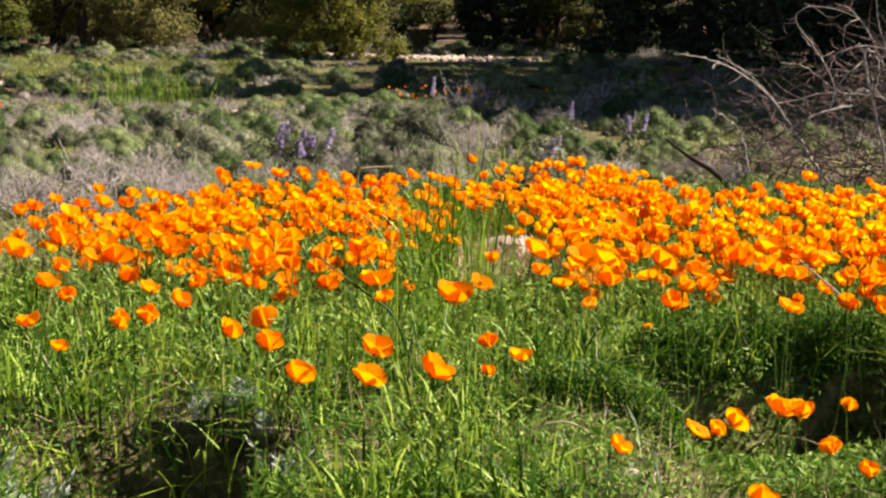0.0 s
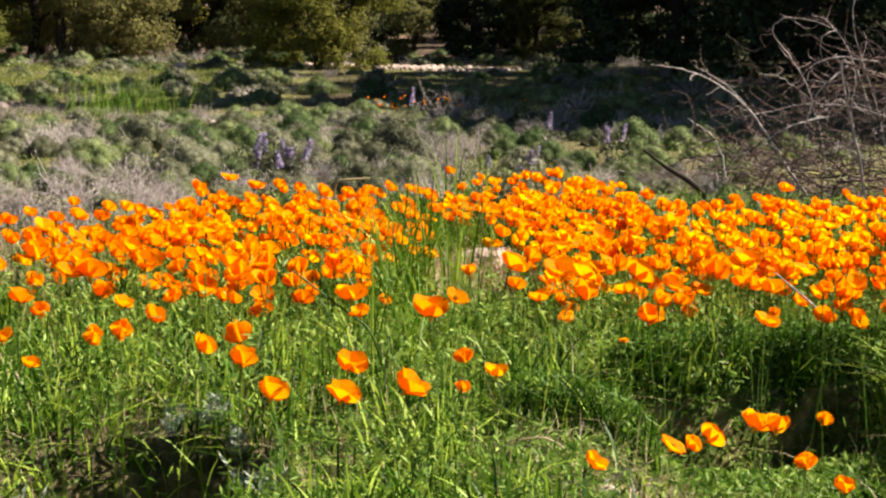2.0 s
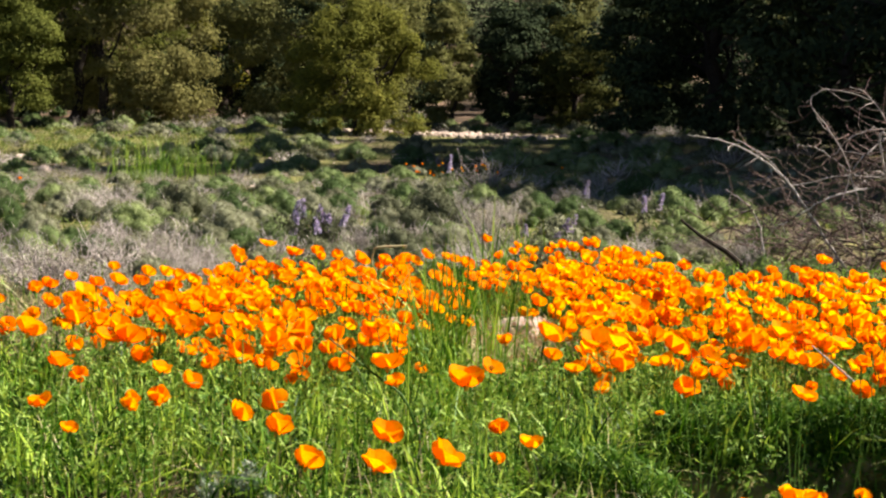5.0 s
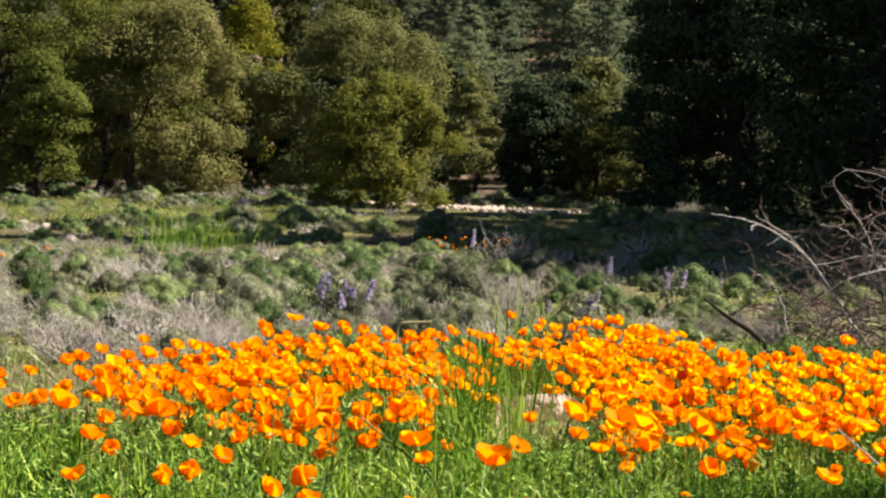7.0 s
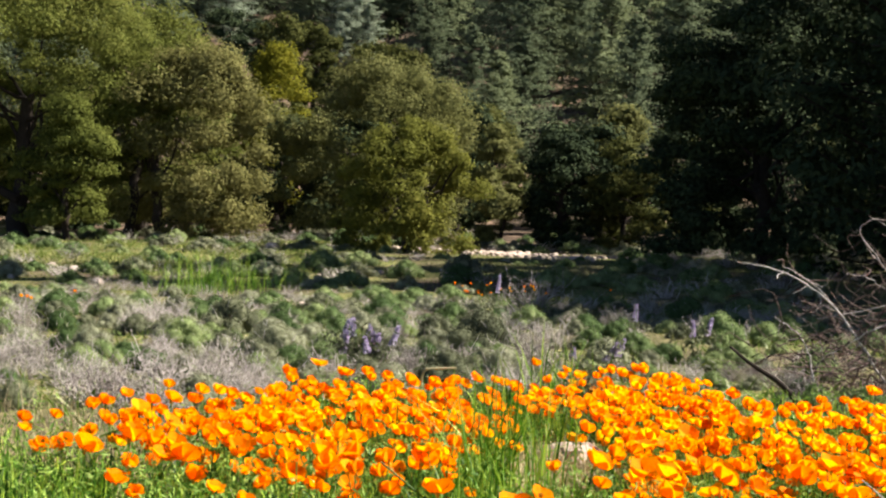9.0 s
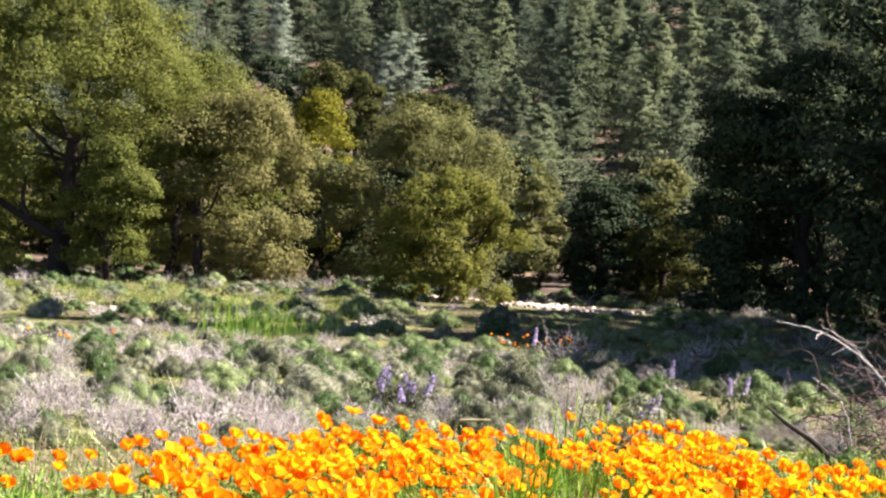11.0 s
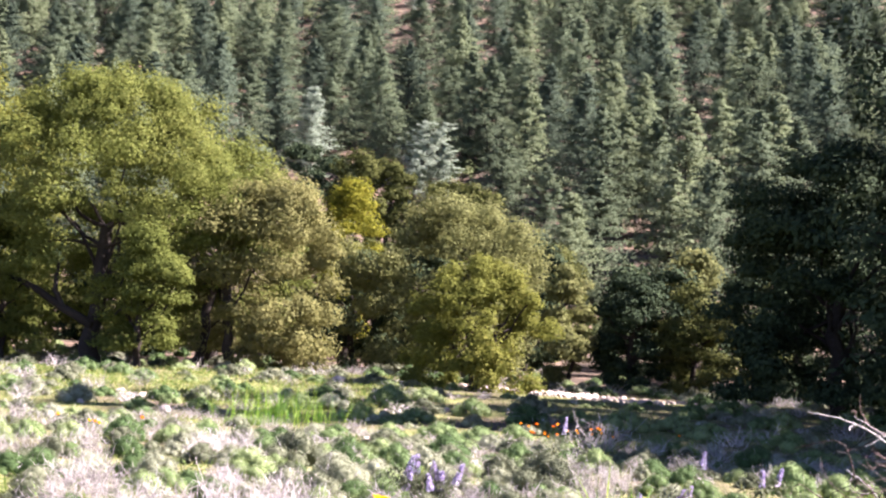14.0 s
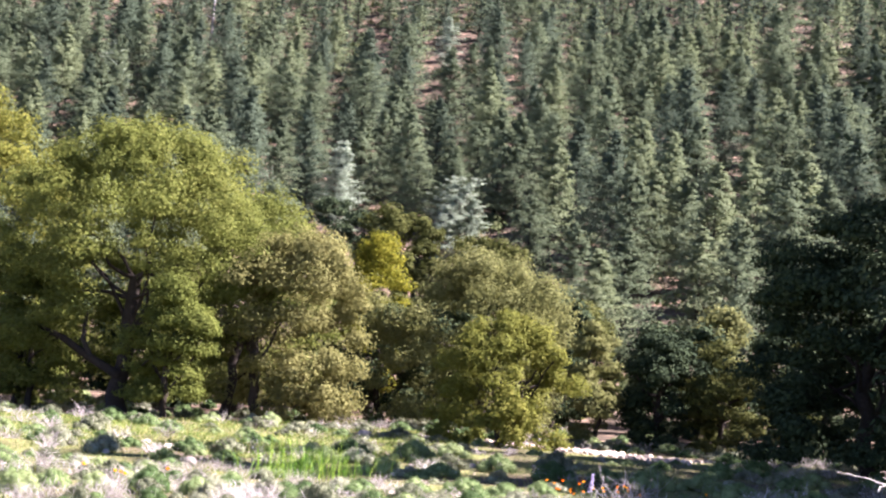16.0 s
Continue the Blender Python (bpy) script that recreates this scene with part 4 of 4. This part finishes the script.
        v, f = leaves(np.column_stack([xy, z + h * 0.45]), axes, h, rng.uniform(*width, len(xy)), rng)
    else:
        v, f = blades(xy, z, h, rng.uniform(*width, len(xy)), rng, lean)
    return tagged(new(name, mesh(name, v, f, mat)), label, "grass", "", "stuff")


def wedge(y0, y1, bias=1.0):
    def where(rng, n):
        y = y0 + (y1 - y0) * rng.uniform(size=n) ** bias
        x = -0.07 * (y - 2) + rng.uniform(-0.42, 0.44, n) * (y + 0.3)
        return np.column_stack([x, y])
    return where


def tufted(y0, y1, clumps, spread):
    def where(rng, n):
        c = wedge(y0, y1)(rng, clumps)
        return c[rng.integers(clumps, size=n)] + rng.normal(0, spread, (n, 2))
    return where


def lawn(rng, n):
    y = rng.uniform(24, 43, 420)
    c = np.column_stack([-3.8 - rng.uniform(0, 0.34, 420) * y, y])
    return c[rng.integers(420, size=n)] + rng.normal(0, 0.3, (n, 2))


grass("meadow_grass", "bright green grass in the sunny part of the meadow", 26000, lawn, (0.06, 0.18), (0.012, 0.022), LAWN, 40, 0.8, True)


def around(rng, n):
    xy = np.column_stack([rng.uniform(-7, 7, n), rng.uniform(-5, 6, n)])
    x, y = xy.T
    return xy[(np.abs(x + 0.07 * (y - 2)) > 0.43 * (y + 0.3)) | (y < 1.7)]


grass("meadow_grass", "short thin grass round the edge of the poppies", 16000, around, (0.05, 0.16), (0.004, 0.008), FIELD_GRASS, 45, 0.7, True)


def bare_spot(x, y):
    """Stony places without grass at the near edge of the field."""
    edge = 2.95 + 0.06 * np.sin(9 * x)
    right = ((x > 0.2 + 0.05 * np.sin(11 * y)) & (x < 1.0) & (y < edge) & (y > 1.7)) | ((hollow(x, y) > 0.02) & (x > 0))
    pocket = ((np.abs(x + 0.44) < 0.17) & (np.abs(y - 2.76) < 0.23)) | ((x < -0.3) & (x > -0.62) & (y < 2.7))
    twiggy = (x < -0.95) & (y > 4.3)
    middle = (np.abs(x - 0.22) < 0.16) & (y > 4.7) & (y < 5.3)
    stony = (x > 0.0) & (x * 5.2 / y < 0.3) & (y > 4.2) & (y < 5.5)
    return right | pocket | middle | stony | twiggy


def growing(where, keep=0.06):
    def inner(rng, n):
        xy = where(rng, n)
        x, y = xy.T
        hollow = (np.sin(9 * x + 2 + 2 * np.sin(3 * y)) * np.sin(7.3 * y + 1 + np.sin(4 * x)) > 0.33) & (y < 3.1)
        return xy[~(bare_spot(x, y) | hollow) | (rng.uniform(size=len(xy)) < np.where(hollow, 0.06, keep))]
    return inner


grass("grass", "dense green grass among the poppies", 19000, growing(wedge(2.5, 6.3, 0.9), 0.03), (0.05, 0.14), (0.003, 0.006), GRASS, 31, 1.0)
grass("grass", "tufts of longer green grass among the poppies", 44000, growing(tufted(2.45, 6.3, 820, 0.04), 0.01), (0.08, 0.21), (0.003, 0.0065), GRASS, 34, 0.95)
grass("dry_grass", "dry straw blades among the green grass", 7000, wedge(2.6, 6.8), (0.05, 0.18), (0.0015, 0.003), STRAW, 32, 1.0)
grass("meadow_grass", "short green and yellow meadow grass", 20000, tufted(5.3, 45, 2400, 0.2), (0.04, 0.14), (0.009, 0.016), FIELD_GRASS, 33, 0.6, True)


def leaf_mat(name, label, n, where, z, size, mat, seed):
    rng = np.random.default_rng(seed)
    xy = where(rng, n)
    at = np.column_stack([xy, lie(xy[:, 0], xy[:, 1]) + rng.uniform(*z, len(xy))])
    axes = rng.normal(0, 1, at.shape) + [0, 0, 0.5]
    return tagged(new(name, mesh(name, *leaves(at, axes, *size, rng), mat)), label, "leaves", "", "stuff")


def bank(rng, n):
    x = rng.uniform(0.16, 1.4, n)
    edge = np.where(x < 0.43, 2.98 + 0.06 * np.sin(9 * x), 3.52 + 0.35 * (x - 0.5))
    return np.column_stack([x, edge + np.abs(rng.normal(0, 0.08, n))])


def near_soil(rng, n):
    c = np.column_stack([rng.uniform(0.12, 1.0, 110), rng.uniform(2.2, 3.0, 110)])
    return c[rng.integers(110, size=n)] + rng.normal(0, 0.03, (n, 2))


def near_grass(rng, n):
    c = np.column_stack([rng.uniform(-0.8, 0.3, 130), rng.uniform(2.45, 3.1, 130)])
    xy = c[rng.integers(130, size=n)] + rng.normal(0, 0.035, (n, 2))
    return xy[((hollow(xy[:, 0], xy[:, 1]) < 0.02) | (xy[:, 0] < -0.6)) & ((xy[:, 0] > -0.3) | (xy[:, 0] < -0.6) | (xy[:, 1] > 2.95))]


def ditch_side(rng, n):
    return np.column_stack([1.0 + np.abs(rng.normal(0, 0.1, n)), rng.uniform(2.75, 3.75, n)])


leaf_mat("ground_herb", "low dark green herbs between the grass at the field's edge", 9000, near_grass, (0.0, 0.06), (0.02, 0.004), FERN, 47)
grass("dry_grass", "dry straw litter on the bare soil", 2400, near_soil, (0.04, 0.12), (0.0015, 0.0035), STRAW, 48, 1.3)
grass("grass", "thick green grass beside the ditch", 1600, ditch_side, (0.07, 0.15), (0.003, 0.006), GRASS, 49, 0.5)
grass("grass", "thick green grass along the edge of the bare soil", 2800, bank, (0.08, 0.17), (0.003, 0.006), GRASS, 37, 0.5)
leaf_mat("poppy_foliage", "feathery green leaves hanging over the bank", 11000, bank, (0.0, 0.13), (0.022, 0.0045), FERN, 46)


def ditch(rng, n):
    return np.column_stack([rng.uniform(0.4, 1.08, n), rng.uniform(2.95, 3.7, n)])


leaf_mat("ground_herb", "dark green herbs clinging to the sides of the ditch", 17000, ditch, (0.0, 0.08), (0.024, 0.006), FERN, 50)
leaf_mat("ground_herb", "low green herbs on the bare soil", 3200, near_soil, (0.0, 0.05), (0.018, 0.0055), FERN, 38)
leaf_mat("ground_herb", "low grey-green herbs on the bare soil", 3200, near_soil, (0.0, 0.045), (0.016, 0.005), SAGE, 51)
leaf_mat("poppy_foliage", "feathery blue-green poppy leaves under the flowers", 45000, growing(tufted(2.5, 5.8, 900, 0.05), 0.03), (0.005, 0.12), (0.02, 0.0045), FERN, 35)
leaf_mat("poppy_foliage", "feathery green leaves filling the poppy drift", 40000, growing(tufted(3.0, 6.3, 760, 0.07), 0.04), (0.03, 0.2), (0.025, 0.005), FERN, 36)


# ---- things in the field ----
def tall_tuft(seed, x, y, n, height, spread, label):
    """A tuft whose blades are parts of their own."""
    rng = np.random.default_rng(seed)
    ob = root("grass_tuft", label, "grass", "grass tufts")
    ob.matrix_world = pose(x, y, float(lie(x, y)))
    for _ in range(n):
        v, f = blades(rng.normal(0, spread, (1, 2)), np.full(1, -0.01), rng.uniform(0.45, 1.0, 1) * height, rng.uniform(0.0035, 0.007, 1), rng, 0.42)
        link_part("blade", mesh("tuft_blade", v, f, GRASS), ob)
    return ob


tall_tuft(41, -0.06, 4.3, 100, 0.5, 0.1, "tall tuft of dark green grass among poppies")
tall_tuft(46, -0.06, 3.8, 60, 0.34, 0.08, "tuft of dark green grass among poppies")
def straw_tuft(rng, n):
    return rng.normal(0, 1, (n, 2)) * [0.15, 0.14] + [0.18, 4.95]


grass("dry_grass", "pale dry grass heap round a stone", 2600, straw_tuft, (0.05, 0.15), (0.003, 0.006), STRAW, 39, 1.1)
tall_tuft(42, -0.02, 4.7, 50, 0.5, 0.08, "tall tuft of green grass with seed heads")
tall_tuft(43, 0.16, 6.2, 60, 0.5, 0.07, "tall green grass tuft behind the poppies")
tall_tuft(44, -4.2, 18.5, 130, 0.75, 0.3, "bright green grass clump in the meadow")
tall_tuft(45, -3.8, 19.5, 130, 0.7, 0.35, "bright green grass clump in the meadow")


def stalk(name, label, points, radius, mat, tip=0.5):
    """A single lying or standing stalk with its foot on the ground."""
    p = np.array(points, float)
    t = np.linspace(0, len(p) - 1, 14)
    path = np.column_stack([np.interp(t, np.arange(len(p)), p[:, k]) for k in range(3)])
    path[1:-1] = (path[:-2] + path[1:-1] * 2 + path[2:]) / 4
    foot = path[0].copy()
    ob = new(name, smooth(mesh(name, *tube(path - foot, np.linspace(radius, radius * tip, 14), 6), mat)))
    ob.location = foot
    return tagged(ob, label, "stalk")


stalk("dry_stalk", "pale bent dry stalk lying over the grass", [(0.99, 3.76, -0.01), (0.963, 3.75, 0.095), (0.90, 3.75, 0.149), (0.82, 3.75, 0.214)], 0.0035, DEAD)
stalk("grass_stalk", "long green grass stalk leaning over", [(-0.06, 3.3, 0.0), (-0.11, 3.30, 0.16), (-0.18, 3.30, 0.21), (-0.27, 3.30, 0.28)], 0.0035, GRASS)
stalk("grass_stalk", "straight upright green stalk", [(-0.11, 3.35, 0), (-0.11, 3.35, 0.13), (-0.11, 3.35, 0.22), (-0.11, 3.35, 0.30)], 0.003, GRASS)
stalk("grass_stalk", "straight upright pale green stalk", [(-0.43, 3.2, 0), (-0.43, 3.20, 0.19), (-0.43, 3.20, 0.24), (-0.43, 3.20, 0.29)], 0.0025, GRASS)
stalk("dry_stalk", "pale dry stick lying among the poppies", [(-0.37, 5.95, 0.0), (-0.355, 5.90, 0.25), (-0.30, 5.90, 0.255), (-0.22, 5.90, 0.26)], 0.006, STRAW, 0.8)
stalk("dry_stalk", "short pale dry stick on the soil", [(0.29, 2.75, 0.0), (0.32, 2.75, 0.01), (0.34, 2.75, 0.03)], 0.005, DEAD)
stalk("dry_stalk", "forked dry twig on the soil", [(0.25, 2.9, 0.0), (0.27, 2.9, 0.03), (0.28, 2.9, 0.07)], 0.003, DEAD)
stalk("dry_stalk", "arching straw-coloured blade over the soil", [(0.26, 2.8, 0.0), (0.24, 2.80, 0.05), (0.20, 2.80, 0.07), (0.15, 2.80, 0.06), (0.12, 2.80, 0.04)], 0.0028, STRAW)


def stone(seed, x, y, wide, deep, tall, label):
    rng = np.random.default_rng(seed)
    bm = bmesh.new()
    bmesh.ops.create_icosphere(bm, subdivisions=3, radius=0.5)
    cuts = unit(rng.normal(size=(9, 3)))
    for vert in bm.verts:
        p = np.array(vert.co)
        for c in cuts:
            over = p @ c - 0.40
            if over > 0:
                p = p - c * over * 0.85
        p = p * (1 + 0.06 * noise.noise(Vector(p * 6)))
        vert.co = p * [wide, deep, tall]
    me = bpy.data.meshes.new("stone")
    bm.to_mesh(me)
    bm.free()
    me.materials.append(ROCK)
    ob = tagged(new("stone", me), label, "stone", "pale stones")
    ob.matrix_world = pose(x, y, float(lie(x, y)) + tall * 0.1, 0, 0, rng.uniform(0, 360))
    return ob


stone(1, 0.2, 5.2, 0.4, 0.28, 0.17, "large pale pinkish stone among the poppies")
for n, (x, y, w) in enumerate([(-6.4, 37.4, 0.42), (-8.4, 25.8, 0.28), (-6.1, 20.9, 0.25), (-2.4, 16.4, 0.15), (0.62, 2.75, 0.04), (0.3, 2.7, 0.05), (-0.5, 2.68, 0.1), (0.66, 2.72, 0.035), (-2.2, 16.9, 0.15), (-7.6, 24.6, 0.3)]):
    stone(10 + n, x, y, w, w * 0.8, w * 0.6, "pale weathered stone lying in the meadow")
rng = np.random.default_rng(77)
pebbles = []
for x0, y0, n, sx, sy, size in ((-0.9, 39.3, 520, 1.3, 0.9, 0.22), (-4.2, 39.0, 150, 0.8, 0.6, 0.18), (-5.5, 26.5, 120, 2.5, 2.0, 0.14), (0.36, 2.66, 220, 0.2, 0.14, 0.016), (2.5, 38.5, 120, 1.5, 0.8, 0.18)):
    for _ in range(n):
        x, y = x0 + rng.normal(0, sx), y0 + rng.normal(0, sy)
        r = size * rng.uniform(0.3, 1.0)
        ring = np.array([(math.cos(a) * rng.uniform(0.7, 1.1), math.sin(a) * rng.uniform(0.6, 1.0)) for a in np.linspace(0, 2 * math.pi, 8, endpoint=False)])
        z = float(lie(x, y))
        low = np.column_stack([x + ring[:, 0] * r * 0.5, y + ring[:, 1] * r * 0.5, np.full(8, z - 0.01)])
        mid = low + [0, 0, r * 0.3]
        top = np.column_stack([x + ring[:, 0] * r * 0.3, y + ring[:, 1] * r * 0.3, z + r * rng.uniform(0.38, 0.5, 8)])
        k = np.arange(8)
        side = np.stack([k, (k + 1) % 8, (k + 1) % 8 + 8, k + 8], -1)
        cap = np.array([[16, 17, 18, 19], [16, 19, 20, 23], [23, 20, 21, 22]])
        pebbles.append((np.concatenate([low, mid, top]), np.concatenate([side, side + 8, cap])))
tagged(new("gravel", mesh("gravel", *joined(pebbles), ROCK)), "pale gravel and cobbles of a dry creek bed", "gravel", "", "stuff")


def lupine(seed, x, y, spikes, tall):
    rng = np.random.default_rng(seed)
    ob = root("lupine", "purple lupine with upright flower spikes", "flower", "lupines")
    ob.matrix_world = pose(x, y, float(lie(x, y)))
    at = []
    for _ in range(spikes):
        sx, sy = rng.normal(0, 0.1, 2)
        h = tall * rng.uniform(0.75, 1.05)
        bend = rng.normal(0, 0.03, 2)
        path = np.array([(sx * 0.3, sy * 0.3, -0.01), (sx * 0.8, sy * 0.8, h * 0.5), (sx + bend[0], sy + bend[1], h)])
        stem = link_part("stem", mesh("lupine_stem", *tube(path, [0.004, 0.003, 0.002], 5), STEM), ob)
        q = np.sort(rng.uniform(0, 1, 150))
        a = rng.uniform(0, 2 * np.pi, 150)
        r = 0.015 * (1 - q) ** 0.6 + 0.003
        pts = np.column_stack([path[2, 0] - bend[0] * (1 - q) + r * np.cos(a), path[2, 1] - bend[1] * (1 - q) + r * np.sin(a), h - 0.15 * tall / 0.42 * (1 - q)])
        link_part("flower_spike", mesh("lupine_spike", *leaves(pts, np.column_stack([np.cos(a), np.sin(a), 0.5 + 0 * a]), 0.018, 0.014, rng), LUPINE), stem, "lilac flower spike")
        c = path[1] + rng.normal(0, 0.07, (16, 3)) * [1, 1, 0.8]
        at.append(c)
    at = np.concatenate(at)
    at = np.repeat(at, 7, 0) + rng.normal(0, 0.018, (len(at) * 7, 3))
    link_part("foliage", mesh("lupine_leaves", *leaves(at, rng.normal(size=at.shape) + [0, 0, 0.6], 0.05, 0.012, rng), SAGE), ob, "", "stuff")


for n, (x, y, spikes, tall) in enumerate([(-0.8, 8.4, 6, 0.31), (-1.0, 8.3, 4, 0.25), (0.42, 8.6, 2, 0.22), (0.6, 8.8, 2, 0.24), (1.25, 10.3, 2, 0.34), (0.95, 11.0, 1, 0.36), (-0.22, 13.5, 1, 0.46)]):
    lupine(200 + n, x, y, spikes, tall)


def silver_plant(seed, x, y, wide):
    """A low plant with silvery, deeply cut leaves."""
    rng = np.random.default_rng(seed)
    ob = root("silver_wormwood", "low silvery plant with deeply cut leaves in the grass", "plant", "silvery plants")
    ob.matrix_world = pose(x, y, float(lie(x, y)))
    for _ in range(14):
        a = rng.uniform(0, 2 * np.pi)
        way = np.array([math.cos(a) * rng.uniform(0.2, 1), math.sin(a) * rng.uniform(0.2, 1), rng.uniform(0.5, 1.3)])
        length = wide * rng.uniform(0.5, 0.9)
        q = np.repeat(np.linspace(0.15, 1, 9), 2)
        side = unit(np.cross(way, [0, 0, 1]))
        sign = np.tile([-1, 1], 9)
        pts = q[:, None] * way * length * 0.8 + side * (sign * 0.17 * length * (1.1 - q))[:, None]
        axes = way * 0.7 + side * sign[:, None] + rng.normal(0, 0.15, (18, 3))
        link_part("leaf", mesh("silver_leaf", *joined([leaves(pts, axes, 0.34 * length, 0.07 * length, rng), tube([(0, 0, 0), way * length * 0.4, way * length * 0.8], [0.002, 0.0015, 0.001], 4)]), SILVER), ob)


for n, (x, y, w) in enumerate([(-0.40, 3.06, 0.1), (-0.47, 3.05, 0.08), (-0.35, 3.02, 0.08), (-0.28, 2.82, 0.1), (-0.72, 2.62, 0.12), (-0.66, 2.58, 0.1), (-0.70, 2.74, 0.12), (-0.67, 2.68, 0.1), (-0.76, 2.7, 0.1), (-0.60, 2.55, 0.1), (-0.27, 2.66, 0.08)]):
    silver_plant(300 + n, x, y, w)


def dead_shrub():
    """The tangle of bare grey branches of a fallen, dried-out shrub."""
    rng = np.random.default_rng(91)
    ob = root("dead_shrub", "tangle of bare grey arching branches of a dead shrub", "shrub")
    foot = Vector((2.25, 7.7, float(lie(2.25, 7.7))))
    ob.matrix_world = Matrix.Translation(foot)

    def curve(points, n=16):
        p = np.array(points, float) - np.array(foot)
        for _ in range(2):
            p = np.concatenate([p[:1], np.stack([p[:-1] * 0.75 + p[1:] * 0.25, p[:-1] * 0.25 + p[1:] * 0.75], 1).reshape(-1, 3), p[-1:]])
        return p

    mains = [
        [(1.95, 7.6, 0.0), (1.87, 7.60, 0.12), (1.79, 7.60, 0.23), (1.67, 7.60, 0.42), (1.54, 7.60, 0.55), (1.40, 7.60, 0.64), (1.25, 7.60, 0.69), (1.11, 7.60, 0.70)],
        [(1.78, 7.63, 0.26), (1.71, 7.65, 0.36), (1.64, 7.65, 0.47), (1.54, 7.65, 0.58), (1.43, 7.65, 0.65), (1.35, 7.65, 0.69)],
        [(2.1, 7.8, 0.0), (2.06, 7.80, 0.26), (1.96, 7.80, 0.61), (1.86, 7.80, 0.75), (1.77, 7.80, 0.86), (1.77, 7.80, 0.91), (1.84, 7.80, 0.95), (1.99, 7.80, 0.93), (2.10, 7.80, 0.88)],
        [(2.2, 7.5, 0.0), (2.14, 7.50, 0.30), (2.06, 7.50, 0.58), (2.04, 7.50, 0.74), (2.09, 7.50, 0.71), (2.12, 7.50, 0.65), (2.11, 7.50, 0.55), (2.10, 7.50, 0.48)],
        [(2.3, 7.6, 0.45), (2.19, 7.60, 0.49), (2.05, 7.60, 0.50), (1.93, 7.60, 0.52), (1.71, 7.60, 0.47), (1.52, 7.60, 0.43)],
        [(2.1, 7.6, 0.7), (1.98, 7.55, 0.61), (1.92, 7.55, 0.53), (1.90, 7.55, 0.44), (1.88, 7.55, 0.38)],
        [(1.50, 7.4, 0.0), (1.45, 7.40, 0.24), (1.44, 7.40, 0.28), (1.40, 7.40, 0.35), (1.34, 7.40, 0.40), (1.27, 7.40, 0.44)],
        [(2.3, 7.7, 0.72), (2.13, 7.70, 0.75), (2.01, 7.70, 0.73), (1.94, 7.70, 0.69), (1.87, 7.70, 0.61)],
        [(2.1, 7.8, 0.45), (1.98, 7.80, 0.53), (1.90, 7.80, 0.59), (1.81, 7.80, 0.65), (1.71, 7.80, 0.66)],
        [(2.0, 7.55, 0.45), (1.78, 7.50, 0.40), (1.67, 7.50, 0.32), (1.56, 7.50, 0.26)],
        [(2.4, 7.7, 0.0), (2.3, 7.7, 0.5), (2.15, 7.75, 0.9), (2.2, 7.8, 1.15), (2.45, 7.8, 1.2)],
    ]
    for _ in range(12):
        a = np.array([rng.uniform(2.15, 3.0), rng.uniform(7.5, 8.1), rng.uniform(0.02, 0.5)])
        way = np.array([rng.normal(-0.1, 0.35), rng.normal(0, 0.25), rng.uniform(0.05, 0.55)])
        mains.append([a, a + way * 0.35 + [0, 0, 0.12], a + way * 0.75 + [0, 0, 0.14], a + way * 1.0 + [rng.normal(0, 0.12), 0, rng.uniform(-0.1, 0.08)]])
    twigs, pale = [], []
    for n, points in enumerate(mains):
        path = curve(points)
        thick = 0.0085 if n in (0, 3) else rng.uniform(0.0025, 0.0055)
        link_part("branch", smooth(mesh("dead_branch", *tube(path + rng.normal(0, 0.003, path.shape), np.linspace(thick, 0.002, len(path)), 7), DEAD)), ob)
        for _ in range(12):
            p = path[rng.integers(3, len(path))]
            q = p + rng.normal(0, 0.11, 3) * [1.2, 0.8, 0.7]
            if n == 0 and rng.uniform() < 0.6:
                continue
            (pale if rng.uniform() < 0.25 else twigs).append(tube(limb_path(rng, p, q, 0.2, 6), np.linspace(0.0028, 0.001, 6), 4))
    # dark-coloured twigs fill the tangle's shaded depth behind the pale branches
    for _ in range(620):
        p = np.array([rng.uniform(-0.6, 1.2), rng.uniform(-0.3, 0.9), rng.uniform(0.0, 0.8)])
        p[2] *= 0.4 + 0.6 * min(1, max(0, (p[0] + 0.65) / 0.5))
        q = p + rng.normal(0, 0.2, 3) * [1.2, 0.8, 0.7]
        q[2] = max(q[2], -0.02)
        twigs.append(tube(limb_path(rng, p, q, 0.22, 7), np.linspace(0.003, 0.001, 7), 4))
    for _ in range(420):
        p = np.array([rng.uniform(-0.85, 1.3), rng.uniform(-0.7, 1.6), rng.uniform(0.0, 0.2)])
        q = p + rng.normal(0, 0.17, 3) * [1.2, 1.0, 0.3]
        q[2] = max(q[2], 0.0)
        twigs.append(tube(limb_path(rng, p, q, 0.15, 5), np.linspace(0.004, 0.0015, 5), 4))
    link_part("twig_tangle", mesh("dead_twigs", *joined(twigs), SHADED_DEAD_TWIG), ob, "", "stuff")
    link_part("pale_brushwood", mesh("pale_dead_twigs", *joined(pale), DEAD), ob, "", "stuff")


dead_shrub()
stalk("fallen_branch", "dark dead branch leaning on the ground", [(1.40, 7.2, 0.0), (1.27, 7.2, 0.14), (1.13, 7.20, 0.22), (1.03, 7.20, 0.30)], 0.018, BARK, 0.3)
